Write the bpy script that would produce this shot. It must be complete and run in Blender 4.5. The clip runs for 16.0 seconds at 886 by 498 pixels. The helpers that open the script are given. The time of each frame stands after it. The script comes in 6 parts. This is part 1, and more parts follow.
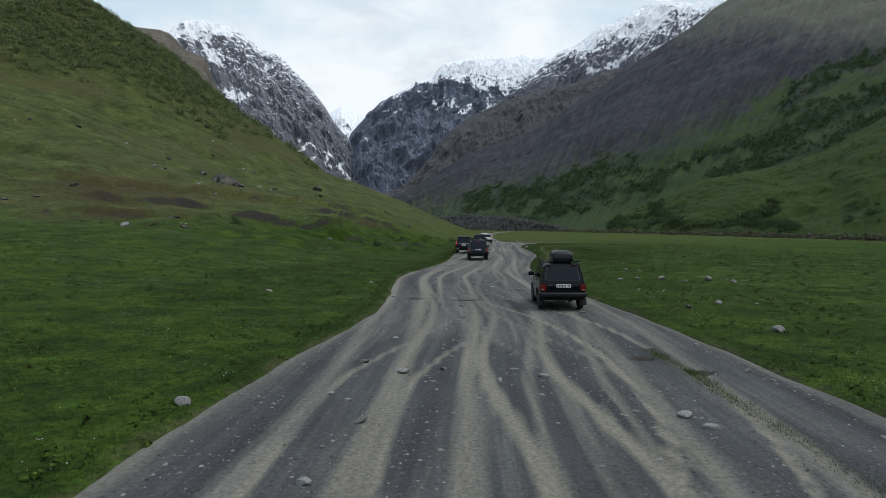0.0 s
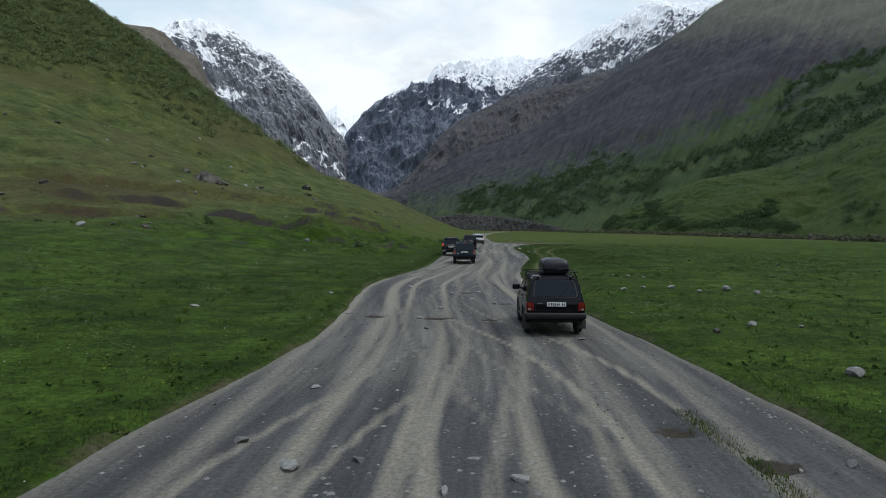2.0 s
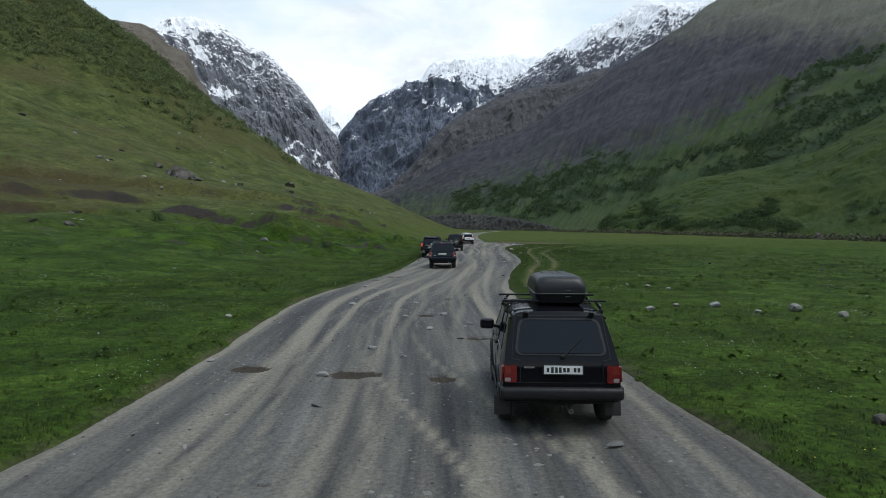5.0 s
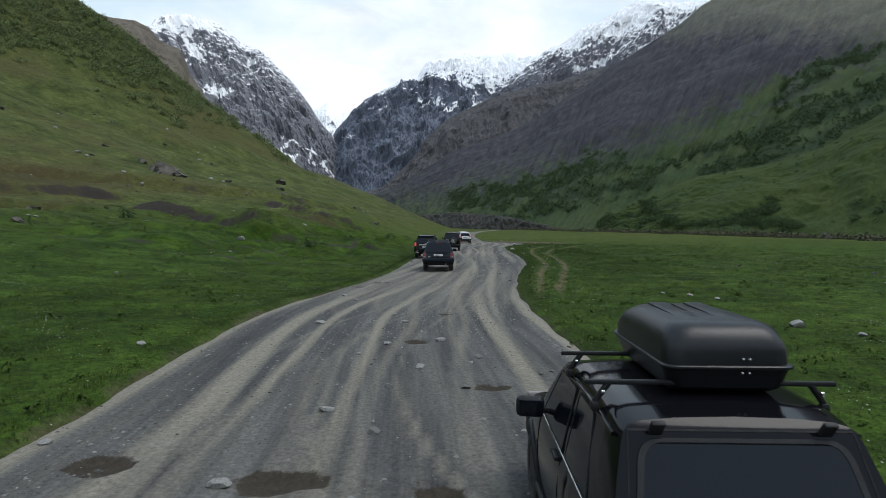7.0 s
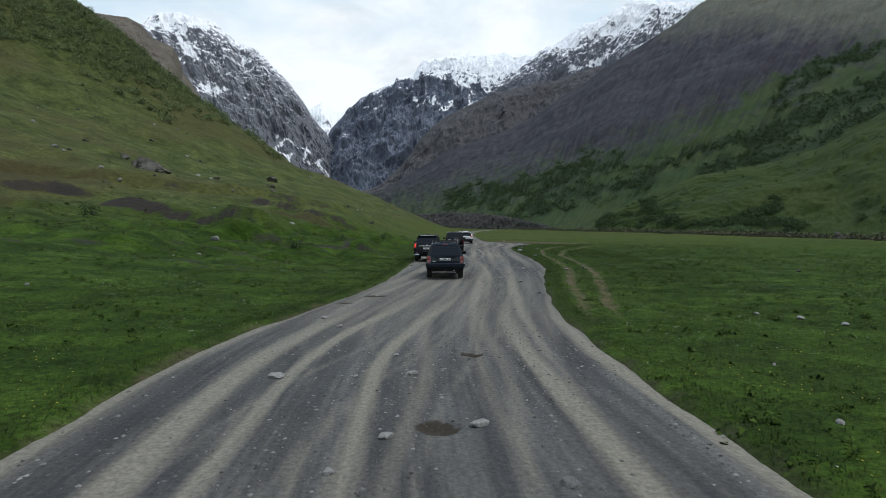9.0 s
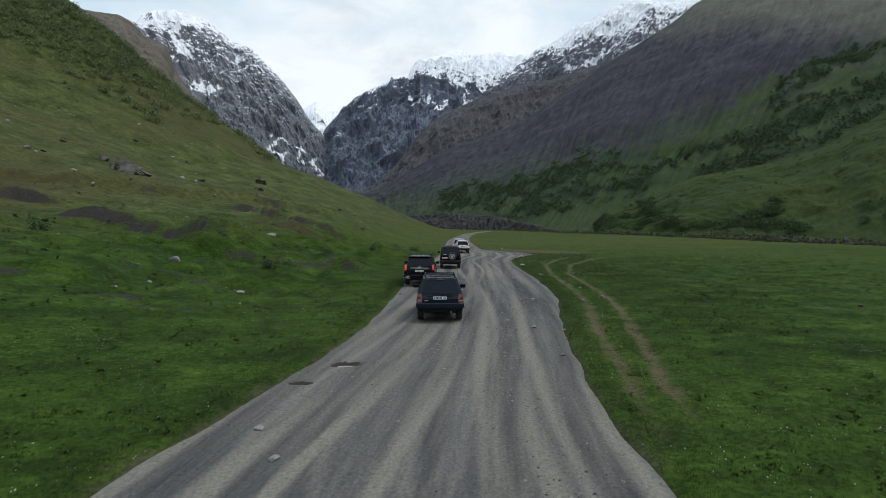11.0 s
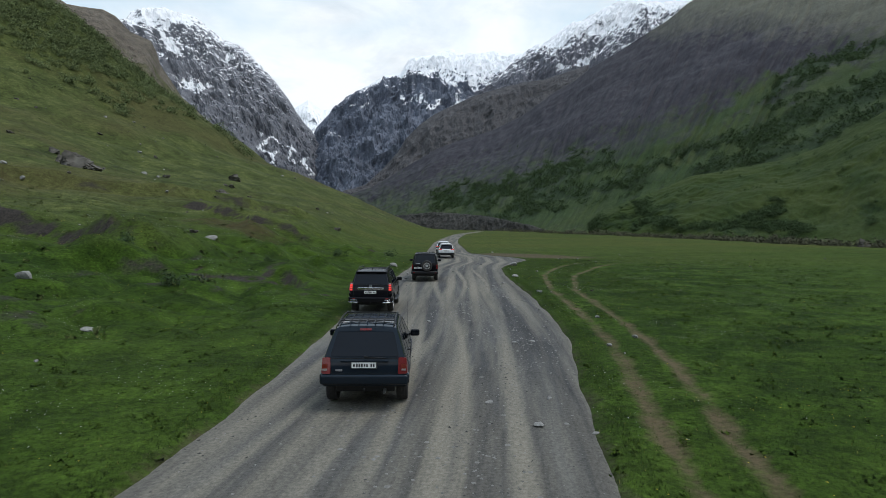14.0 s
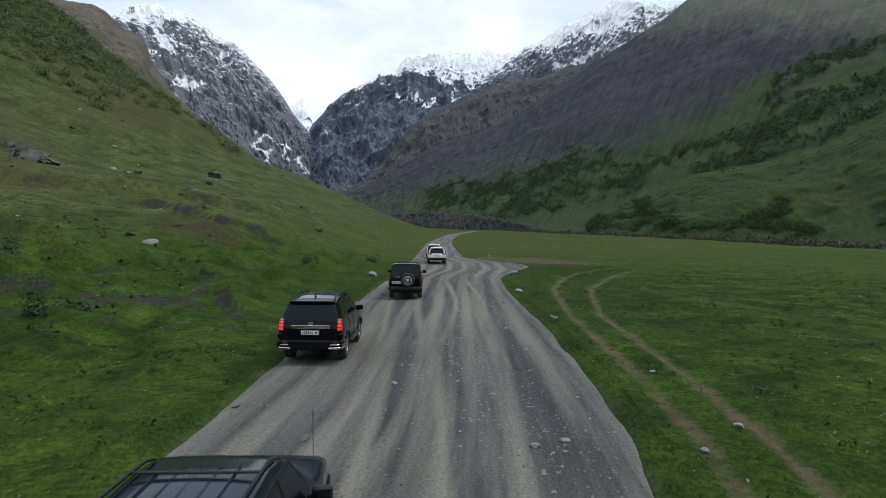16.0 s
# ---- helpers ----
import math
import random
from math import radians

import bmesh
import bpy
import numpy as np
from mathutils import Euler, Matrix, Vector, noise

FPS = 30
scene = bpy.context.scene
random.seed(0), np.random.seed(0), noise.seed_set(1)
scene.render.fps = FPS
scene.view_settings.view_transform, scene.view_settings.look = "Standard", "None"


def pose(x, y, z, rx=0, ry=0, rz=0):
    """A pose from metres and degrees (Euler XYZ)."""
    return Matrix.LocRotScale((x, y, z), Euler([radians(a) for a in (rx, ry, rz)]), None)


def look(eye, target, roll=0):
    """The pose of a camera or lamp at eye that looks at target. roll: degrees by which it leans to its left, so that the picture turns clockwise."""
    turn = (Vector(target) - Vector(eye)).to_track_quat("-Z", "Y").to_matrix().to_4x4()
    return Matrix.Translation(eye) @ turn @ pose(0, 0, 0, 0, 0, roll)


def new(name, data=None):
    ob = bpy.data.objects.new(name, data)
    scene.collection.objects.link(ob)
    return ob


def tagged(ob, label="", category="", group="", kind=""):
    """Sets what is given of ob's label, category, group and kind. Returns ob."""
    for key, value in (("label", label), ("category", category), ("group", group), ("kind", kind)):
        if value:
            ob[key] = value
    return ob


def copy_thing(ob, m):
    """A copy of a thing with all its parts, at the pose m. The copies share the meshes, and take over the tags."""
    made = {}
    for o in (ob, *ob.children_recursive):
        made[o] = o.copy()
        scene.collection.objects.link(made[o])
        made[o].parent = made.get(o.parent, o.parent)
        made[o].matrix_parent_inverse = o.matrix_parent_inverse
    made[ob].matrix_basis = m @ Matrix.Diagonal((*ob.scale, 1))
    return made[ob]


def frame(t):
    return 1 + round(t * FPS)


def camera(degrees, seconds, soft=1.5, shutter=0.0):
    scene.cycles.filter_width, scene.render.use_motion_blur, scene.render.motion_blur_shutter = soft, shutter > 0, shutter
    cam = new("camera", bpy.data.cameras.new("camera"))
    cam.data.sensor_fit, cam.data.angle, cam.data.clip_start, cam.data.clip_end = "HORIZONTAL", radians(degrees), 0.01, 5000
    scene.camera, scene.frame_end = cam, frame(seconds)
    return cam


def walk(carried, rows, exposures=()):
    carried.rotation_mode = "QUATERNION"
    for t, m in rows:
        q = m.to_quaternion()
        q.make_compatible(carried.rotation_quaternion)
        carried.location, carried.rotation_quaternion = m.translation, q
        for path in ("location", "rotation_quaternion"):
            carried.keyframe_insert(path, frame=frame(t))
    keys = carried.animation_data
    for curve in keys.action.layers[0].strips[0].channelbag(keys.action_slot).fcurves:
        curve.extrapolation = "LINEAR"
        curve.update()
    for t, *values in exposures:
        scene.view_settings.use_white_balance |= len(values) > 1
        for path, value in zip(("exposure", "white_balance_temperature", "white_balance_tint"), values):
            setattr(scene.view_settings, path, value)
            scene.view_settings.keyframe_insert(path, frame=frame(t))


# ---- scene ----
cam = camera(71.3, 16.0, soft=0.5, shutter=0.2)
walk(cam, [
    (0.0, pose(0.00, 0.00, 2.96, 87.96, 0.0, 0.0)),
    (0.5, pose(0.21, 1.19, 3.01, 87.96, 0.0, -0.1)),
    (1.0, pose(0.50, 2.41, 3.00, 87.96, 0.0, -0.2)),
    (1.5, pose(0.72, 3.65, 3.01, 87.96, 0.0, -0.3)),
    (2.0, pose(1.03, 4.93, 2.99, 87.96, -0.1, -0.4)),
    (2.5, pose(1.27, 6.26, 2.99, 87.96, -0.1, -0.5)),
    (3.0, pose(1.57, 7.67, 2.97, 87.96, -0.1, -0.5)),
    (3.5, pose(1.80, 9.13, 2.96, 87.96, -0.1, -0.6)),
    (4.0, pose(2.12, 10.66, 2.90, 87.96, -0.1, -0.7)),
    (6.5, pose(2.61, 17.44, 2.70, 87.86, -0.2, -1.2)),
    (7.0, pose(2.57, 18.77, 2.66, 87.86, -0.2, -1.3)),
    (7.5, pose(2.46, 20.13, 2.61, 87.86, -0.2, -1.4)),
    (8.0, pose(2.34, 21.95, 2.55, 87.86, -0.2, -1.5)),
    (10.5, pose(1.94, 29.31, 2.91, 87.76, -0.3, -2.1)),
    (11.0, pose(2.30, 30.86, 3.79, 87.76, -0.3, -2.2)),
    (11.5, pose(2.61, 32.42, 4.07, 87.76, -0.3, -2.3)),
    (12.0, pose(2.91, 34.05, 4.07, 87.86, -0.3, -2.5)),
    (12.5, pose(3.20, 35.77, 4.08, 87.86, -0.3, -2.6)),
    (13.0, pose(3.52, 37.63, 4.10, 87.76, -0.4, -2.7)),
    (13.5, pose(3.78, 39.65, 4.01, 87.76, -0.4, -2.8)),
    (14.0, pose(4.09, 41.79, 3.90, 87.76, -0.4, -2.9)),
    (14.5, pose(4.31, 43.99, 3.84, 87.76, -0.5, -3.0)),
    (15.0, pose(4.58, 46.23, 3.87, 87.66, -0.5, -3.1)),
    (15.5, pose(4.67, 48.48, 3.89, 87.66, -0.5, -3.2)),
    (16.0, pose(5.10, 50.70, 4.13, 87.66, -0.5, -3.3)),
], exposures=((0.0, -0.12), (1.0, 0.0), (2.0, -0.04), (3.0, -0.04), (4.0, 0.03), (6.5, 0.05), (7.5, 0.07), (8.0, 0.0), (10.5, -0.05), (11.2, -0.09), (12.0, 0.0), (12.6, 0.08), (13.2, 0.08), (14.0, 0.0), (16.0, 0.04)))

# ---- sky and light ----
SUN_DIR = Vector((0.45, -0.15, 0.88)).normalized()
world = bpy.data.worlds.new("sky")
scene.world = world
world.use_nodes = True
wn = world.node_tree
wn.nodes.clear()


def node(tree, kind, **values):
    """A node with its settings (attributes) and inputs (by name with _ for spaces, or i0, i1 by number)."""
    n = tree.nodes.new(kind)
    for k, v in values.items():
        if k[0] == "i" and k[1:].isdigit():
            sock = n.inputs[int(k[1:])]
        elif k.replace("_", " ") in n.inputs:
            sock = n.inputs[k.replace("_", " ")]
        else:
            setattr(n, k, v)
            continue
        if isinstance(v, bpy.types.NodeSocket):
            tree.links.new(v, sock)
        else:
            sock.default_value = v
    return n


def ramp(tree, fac, *stops):
    """A colour ramp: stops of (place, value or colour)."""
    n = node(tree, "ShaderNodeValToRGB", i0=fac)
    e = n.color_ramp.elements
    while len(e) < len(stops):
        e.new(0.5)
    for el, (p, c) in zip(e, stops):
        el.position = p
        el.color = (c, c, c, 1) if isinstance(c, (int, float)) else (*c, 1)
    return n.outputs[0]


def mix(tree, fac, a, b, blend="MIX"):
    n = tree.nodes.new("ShaderNodeMix")
    n.data_type, n.blend_type = "RGBA", blend
    for sock, v in ((n.inputs[0], fac), (n.inputs[6], a), (n.inputs[7], b)):
        if isinstance(v, bpy.types.NodeSocket):
            tree.links.new(v, sock)
        else:
            sock.default_value = v if isinstance(v, (int, float)) else (*v[:3], 1)
    return n.outputs[2]


def calc(tree, op, a, b=0.0, c=0.0):
    n = tree.nodes.new("ShaderNodeMath")
    n.operation = op
    for sock, v in zip(n.inputs, (a, b, c)):
        if isinstance(v, bpy.types.NodeSocket):
            tree.links.new(v, sock)
        else:
            sock.default_value = v
    return n.outputs[0]


def noise_tex(tree, vec, scale, detail=5.0, rough=0.55, distort=0.0, stretch=None):
    if stretch:
        vec = node(tree, "ShaderNodeMapping", Vector=vec, Scale=stretch).outputs[0]
    return node(tree, "ShaderNodeTexNoise", Vector=vec, Scale=scale, Detail=detail, Roughness=rough, Distortion=distort).outputs[0]


# pale evening sky, blue above and broken white cloud low over the mountains
way = node(wn, "ShaderNodeTexCoord").outputs["Generated"]
sky = node(wn, "ShaderNodeTexSky", sky_type="NISHITA", sun_disc=False, sun_elevation=math.asin(SUN_DIR.z),
           sun_rotation=math.atan2(SUN_DIR.x, SUN_DIR.y), air_density=1.0, dust_density=1.5, ozone_density=1.5).outputs[0]
low = node(wn, "ShaderNodeSeparateXYZ", Vector=way).outputs["Z"]
puffs = noise_tex(wn, way, 2.6, 8, 0.52, 0.3, (1, 1, 1.9))
cover = calc(wn, "SUBTRACT", calc(wn, "ADD", puffs, 0.83), calc(wn, "MULTIPLY", low, 1.95))
cloud = ramp(wn, cover, (0.66, 0.0), (0.84, 1.0))
tone = ramp(wn, noise_tex(wn, way, 5.5, 7, 0.6, 0.4, (1, 1, 2.2)), (0.32, (0.78, 0.85, 0.92)), (0.52, (0.99, 1.05, 1.10)))
veil = mix(wn, 1.0, sky, (0.13, 0.13, 0.13), "MULTIPLY")
veil = mix(wn, 0.8, veil, ramp(wn, low, (0.30, (0.78, 0.95, 1.06)), (0.85, (0.66, 0.82, 1.0))))
colour = mix(wn, cloud, veil, tone)
bg = node(wn, "ShaderNodeBackground", Color=colour, Strength=1.0)
out = node(wn, "ShaderNodeOutputWorld", Surface=bg.outputs[0])

sun_data = bpy.data.lights.new("sun", "SUN")
sun_data.energy, sun_data.angle, sun_data.color = 1.55, radians(30), (1.0, 0.97, 0.93)
sun = new("sun", sun_data)
sun.matrix_world = look(SUN_DIR * 100, (0, 0, 0))

# ---- materials ----


def material(name, rough=0.7, metal=0.0, spec=0.5):
    m = bpy.data.materials.new(name)
    m.use_nodes = True
    t = m.node_tree
    b = t.nodes["Principled BSDF"]
    b.inputs["Roughness"].default_value, b.inputs["Metallic"].default_value = rough, metal
    b.inputs["Specular IOR Level"].default_value = spec
    return m, t, b


def bump(tree, bsdf, height, strength=0.4, distance=0.02):
    n = node(tree, "ShaderNodeBump", Height=height, Strength=strength, Distance=distance)
    tree.links.new(n.outputs[0], bsdf.inputs["Normal"])


def place(tree):
    return node(tree, "ShaderNodeNewGeometry").outputs["Position"]


def simple(name, colour, rough, metal=0.0, vary=0.15, scale=6.0, relief=0.0, coat=0.0, spec=0.5):
    """A material of one colour with grain and slight wear."""
    m, t, b = material(name, rough, metal, spec)
    obj = node(t, "ShaderNodeTexCoord").outputs["Object"]
    n = noise_tex(t, obj, scale, 6, 0.65)
    dark = tuple(c * (1 - vary) for c in colour)
    light = tuple(min(1, c * (1 + vary)) for c in colour)
    t.links.new(ramp(t, n, (0.3, dark), (0.7, light)), b.inputs["Base Color"])
    t.links.new(ramp(t, noise_tex(t, obj, scale * 3, 4), (0.3, max(0, rough - 0.08)), (0.7, min(1, rough + 0.1))), b.inputs["Roughness"])
    b.inputs["Coat Weight"].default_value = coat
    if relief:
        bump(t, b, noise_tex(t, obj, scale * 8, 4), relief, 0.01)
    return m


def grass_material(name):
    """Meadow turf, olive and tawny on the hill, worn to soil where the mesh says so."""
    m, t, b = material(name, 0.95, 0, 0.1)
    p = place(t)
    z = node(t, "ShaderNodeSeparateXYZ", Vector=p).outputs["Z"]
    big = noise_tex(t, p, 0.03, 6, 0.6)
    mid = noise_tex(t, p, 0.40, 7, 0.7)
    fine = noise_tex(t, p, 7, 6, 0.8)
    c = ramp(t, mid, (0.34, (0.014, 0.030, 0.004)), (0.5, (0.029, 0.057, 0.006)), (0.66, (0.054, 0.096, 0.012)))
    c = mix(t, ramp(t, big, (0.45, 0.0), (0.68, 0.6)), c, (0.054, 0.088, 0.014))
    far = ramp(t, calc(t, "DIVIDE", node(t, "ShaderNodeSeparateXYZ", Vector=p).outputs["Y"], 300.0), (0.30, 0.0), (0.55, 1.0))
    dry = ramp(t, noise_tex(t, p, 0.05, 8, 0.75, 0, (0.4, 1.0, 1.0)), (0.38, 0.15), (0.58, 0.9))
    c = mix(t, calc(t, "MULTIPLY", far, dry), c, (0.068, 0.078, 0.016))
    hill = ramp(t, noise_tex(t, p, 0.16, 9, 0.8), (0.36, (0.028, 0.039, 0.011)), (0.5, (0.060, 0.076, 0.021)), (0.64, (0.106, 0.122, 0.038)))
    tawny = noise_tex(t, p, 0.022, 5, 0.6)
    hill = mix(t, ramp(t, tawny, (0.50, 0.0), (0.62, 0.6)), hill, (0.078, 0.070, 0.027))
    c = mix(t, ramp(t, calc(t, "DIVIDE", calc(t, "ADD", z, calc(t, "MULTIPLY", calc(t, "SUBTRACT", big, 0.5), 4.0)), 10.0), (0.18, 0.0), (0.60, 1.0)), c, hill)
    c = mix(t, 0.85, c, ramp(t, noise_tex(t, p, 1.1, 9, 0.85), (0.34, 0.42), (0.66, 1.55)), "MULTIPLY")
    worn = node(t, "ShaderNodeAttribute", attribute_name="worn").outputs["Fac"]
    soil = ramp(t, fine, (0.3, (0.060, 0.049, 0.026)), (0.7, (0.135, 0.108, 0.060)))
    grey = node(t, "ShaderNodeAttribute", attribute_name="shale").outputs["Fac"]
    soil = mix(t, grey, soil, ramp(t, fine, (0.34, (0.012, 0.011, 0.010)), (0.66, (0.062, 0.054, 0.046))))
    edge = calc(t, "ADD", worn, calc(t, "MULTIPLY", calc(t, "SUBTRACT", noise_tex(t, p, 0.5, 10, 0.8), 0.5), 1.8))
    c = mix(t, 0.85, c, ramp(t, fine, (0.34, 0.30), (0.66, 1.55)), "MULTIPLY")
    c = mix(t, ramp(t, edge, (0.36, 0.0), (0.76, 1.0)), c, soil)
    heath = node(t, "ShaderNodeAttribute", attribute_name="heath").outputs["Fac"]
    heath = ramp(t, calc(t, "ADD", heath, calc(t, "MULTIPLY", calc(t, "SUBTRACT", noise_tex(t, p, 0.35, 9, 0.75), 0.5), 1.6)), (0.35, 0.0), (0.85, 0.85))
    c = mix(t, heath, c, ramp(t, noise_tex(t, p, 1.6, 6, 0.8), (0.3, (0.026, 0.024, 0.010)), (0.7, (0.078, 0.058, 0.028))))
    t.links.new(c, b.inputs["Base Color"])
    bump(t, b, calc(t, "ADD", calc(t, "MULTIPLY", fine, 0.35), mid), 0.8, 0.10)
    return m


GRASS = grass_material("meadow_turf")


def mountain_material(name, rock, rock2, snow_from=5000, snow_full=6000, green=None, green_to=0.0, tex=1.0, patchy=3.0, drip=0.8, relief=3.0):
    """Rock with snow lying above a height and in its gullies, and turf below another height."""
    m, t, b = material(name, 0.92, 0, 0.1)
    geo = node(t, "ShaderNodeNewGeometry")
    p = geo.outputs["Position"]
    nz = node(t, "ShaderNodeSeparateXYZ", Vector=geo.outputs["Normal"]).outputs["Z"]
    z = node(t, "ShaderNodeSeparateXYZ", Vector=p).outputs["Z"]
    gully = node(t, "ShaderNodeAttribute", attribute_name="gully").outputs["Fac"]
    broad = noise_tex(t, p, 0.010 * tex, 9, 0.7)
    streak = noise_tex(t, p, 0.045 * tex, 10, 0.8, 0.7, (1.0, 1.0, drip))
    fine = noise_tex(t, p, 0.25 * tex, 8, 0.85)
    ledge = noise_tex(t, p, 0.026 * tex, 10, 0.78, 0.6, (0.7, 0.7, 2.4))
    c = mix(t, ramp(t, streak, (0.38, 0.0), (0.62, 1.0)), rock, rock2)
    c = mix(t, 0.85, c, ramp(t, fine, (0.34, 0.45), (0.66, 1.45)), "MULTIPLY")
    c = mix(t, 0.6, c, ramp(t, broad, (0.35, 0.65), (0.65, 1.3)), "MULTIPLY")
    if green_to > 0:
        g = ramp(t, noise_tex(t, p, 0.07 * tex, 10, 0.78), (0.3, tuple(v * 0.5 for v in green)), (0.7, tuple(v * 1.5 for v in green)))
        level = calc(t, "ADD", calc(t, "DIVIDE", z, green_to), calc(t, "MULTIPLY", calc(t, "SUBTRACT", broad, 0.5), 1.5))
        level = calc(t, "SUBTRACT", level, calc(t, "MULTIPLY", gully, 0.30))
        c = mix(t, ramp(t, level, (0.5, 1.0), (0.8, 0.0)), c, g)
    level = calc(t, "DIVIDE", calc(t, "SUBTRACT", z, snow_from), snow_full - snow_from)
    level = calc(t, "ADD", level, calc(t, "MULTIPLY", calc(t, "SUBTRACT", ledge, 0.5), patchy))
    level = calc(t, "ADD", level, calc(t, "MULTIPLY", calc(t, "SUBTRACT", nz, 0.55), 0.9))
    field = node(t, "ShaderNodeAttribute", attribute_name="snow").outputs["Fac"]
    level = calc(t, "ADD", level, field)
    snow = ramp(t, level, (0.54, 0.0), (0.58, 1.0))
    c = mix(t, snow, c, (0.93, 0.94, 0.96))
    t.links.new(c, b.inputs["Base Color"])
    bump(t, b, calc(t, "ADD", calc(t, "MULTIPLY", streak, 1.5), fine), 0.8, relief)
    return m


def slope_material(name, bare, bare2, turf, pale, wood, tex=1.0):
    """A grassy mountainside: bare scree high up, turf below, dark ground under the woods, each where the mesh says so."""
    m, t, b = material(name, 0.92, 0, 0.1)
    p = place(t)
    attr = lambda k: node(t, "ShaderNodeAttribute", attribute_name=k).outputs["Fac"]
    lines = node(t, "ShaderNodeCombineXYZ", X=calc(t, "MULTIPLY", attr("along"), 330.0), Y=calc(t, "MULTIPLY", attr("up"), 26.0)).outputs[0]
    fall = noise_tex(t, lines, 0.5, 8, 0.72, 0.25)
    fine = noise_tex(t, p, 0.30 * tex, 9, 0.85)
    mid = noise_tex(t, p, 0.045 * tex, 9, 0.72)
    wide = noise_tex(t, p, 0.012 * tex, 7, 0.65)

    def worn(key, low, high, amount=0.9):
        return ramp(t, calc(t, "ADD", attr(key), calc(t, "ADD", calc(t, "MULTIPLY", calc(t, "SUBTRACT", mid, 0.5), amount), calc(t, "MULTIPLY", calc(t, "SUBTRACT", fall, 0.5), amount * 0.35))), (low, 0.0), (high, 1.0))

    c = mix(t, ramp(t, calc(t, "ADD", calc(t, "MULTIPLY", fall, 0.5), calc(t, "MULTIPLY", mid, 0.5)), (0.40, 0.0), (0.60, 1.0)), bare, bare2)
    c = mix(t, worn("pale", 0.15, 0.75), c, pale)
    g = mix(t, ramp(t, wide, (0.38, 0.0), (0.62, 1.0)), turf, tuple(v * k for v, k in zip(turf, (1.5, 1.25, 1.2))))
    c = mix(t, worn("turf", 0.30, 0.75, 1.3), c, g)
    c = mix(t, worn("wood", 0.30, 0.60), c, wood)
    c = mix(t, 0.8, c, ramp(t, fine, (0.32, 0.5), (0.68, 1.45)), "MULTIPLY")
    c = mix(t, 0.7, c, ramp(t, fall, (0.34, 0.85), (0.66, 1.14)), "MULTIPLY")
    t.links.new(c, b.inputs["Base Color"])
    bump(t, b, calc(t, "ADD", mid, calc(t, "MULTIPLY", fine, 0.5)), 0.5, 2.5 / tex)
    return m


# ---- ground ----
EDGE_Y = (-60, -5, 7, 12, 16, 20, 26, 30, 34, 38, 42, 46, 50, 55, 60, 66, 72, 80, 90, 100, 107, 113, 119, 127, 140, 177, 220, 300, 420)
EDGE_LEFT = (-9.5, -5.0, -4.0, -3.9, -3.05, -2.4, -2.2, -2.45, -2.7, -2.65, -1.85, -0.95, -0.15, 0.4, 0.8, 1.1, 1.5, 2.1, 3.1, 4.1, 4.7, 5.2, 5.6, 6.1, 6.8, 9, 13, 22, 44)
EDGE_RIGHT = (4.5, 6.6, 6.9, 6.9, 6.8, 6.6, 6.2, 5.9, 5.8, 5.8, 6.0, 6.4, 7.0, 7.9, 9.0, 10.0, 10.5, 10.9, 11.4, 12.5, 15.5, 18.0, 15.5, 12.0, 12.6, 14.2, 17.6, 26.6, 49)
_fine = np.linspace(-60, 420, 961)


def _smooth(values, w=13):
    v = np.interp(_fine, EDGE_Y, values)
    pad = np.pad(v, w, mode="edge")
    k = np.hanning(2 * w + 1)
    return np.convolve(pad, k / k.sum(), "valid")


_left, _right = _smooth(EDGE_LEFT), _smooth(EDGE_RIGHT)
_middle = (_left + np.minimum(_right, _left + 10.8)) / 2   # of the through road, past the mouth of the side track


def road_edges(y):
    wob = 0.05 * np.sin(y * 0.9) * np.sin(y * 0.31 + 1) + 0.02 * np.sin(y * 2.1 + 0.5)
    wob2 = 0.04 * np.sin(y * 0.7 + 2) * np.sin(y * 0.23) + 0.03 * np.sin(y * 1.7 + 2.5)
    return np.interp(y, _fine, _left) + wob, np.interp(y, _fine, _right) + wob2


HILL_X = (-1500, -300, -217, -173, -144, -131, -113, -96, -82, -70, -59, -44, -30, -11.5, -2, 8, 20)
HILL_Z = (860, 182, 134, 112, 92.5, 83.5, 70, 55.5, 46, 37.5, 28.5, 23, 17.5, 9.6, 6, 2.6, 0)
HILL_Y = (-200, 0, 40, 90, 130, 160, 200, 240, 279, 330, 420, 600)
HILL_Q = (0.03, 0.03, 0.05, 0.15, 0.36, 0.48, 0.56, 0.76, 1.0, 0.95, 0.5, 0.0)


def lump(x, y, s):
    return noise.fractal((x / s, y / s, 0.3), 1.0, 2.0, 4)


# small scarps where the turf has slipped: line, height
SCARPS = ((((-75, 112), (-45, 122), (-30, 130), (-10, 141)), 1.6, 0.35), (((-27, 121), (-17, 117), (-6, 112)), 1.2, 0.8), (((-32, 89), (-24, 86), (-14, 82), (-8, 80)), 1.2, 0.85), (((-18, 79), (-12, 77.5), (-8.5, 76)), 1.5, 1.1), (((-6.5, 81.5), (-3.3, 80), (-0.6, 75)), 1.5, 1.0),
          (((-3.2, 67.4), (-0.9, 67), (0.5, 66.8)), 0.6, 0.9), (((-6, 91.5), (-2.5, 87), (1.0, 83)), 0.9, 0.8), (((-60, 96), (-48, 100), (-36, 104)), 1.3, 1.0), (((-50, 70), (-36, 76), (-26, 79)), 1.0, 0.7))
RUT_Y = (40, 46, 50, 54, 58, 63, 68, 78, 90, 100, 110)
RUT_A = (0.45, 1.1, 1.2, 1.3, 1.4, 1.4, 1.4, 1.7, 3.1, 5.6, 9.0)
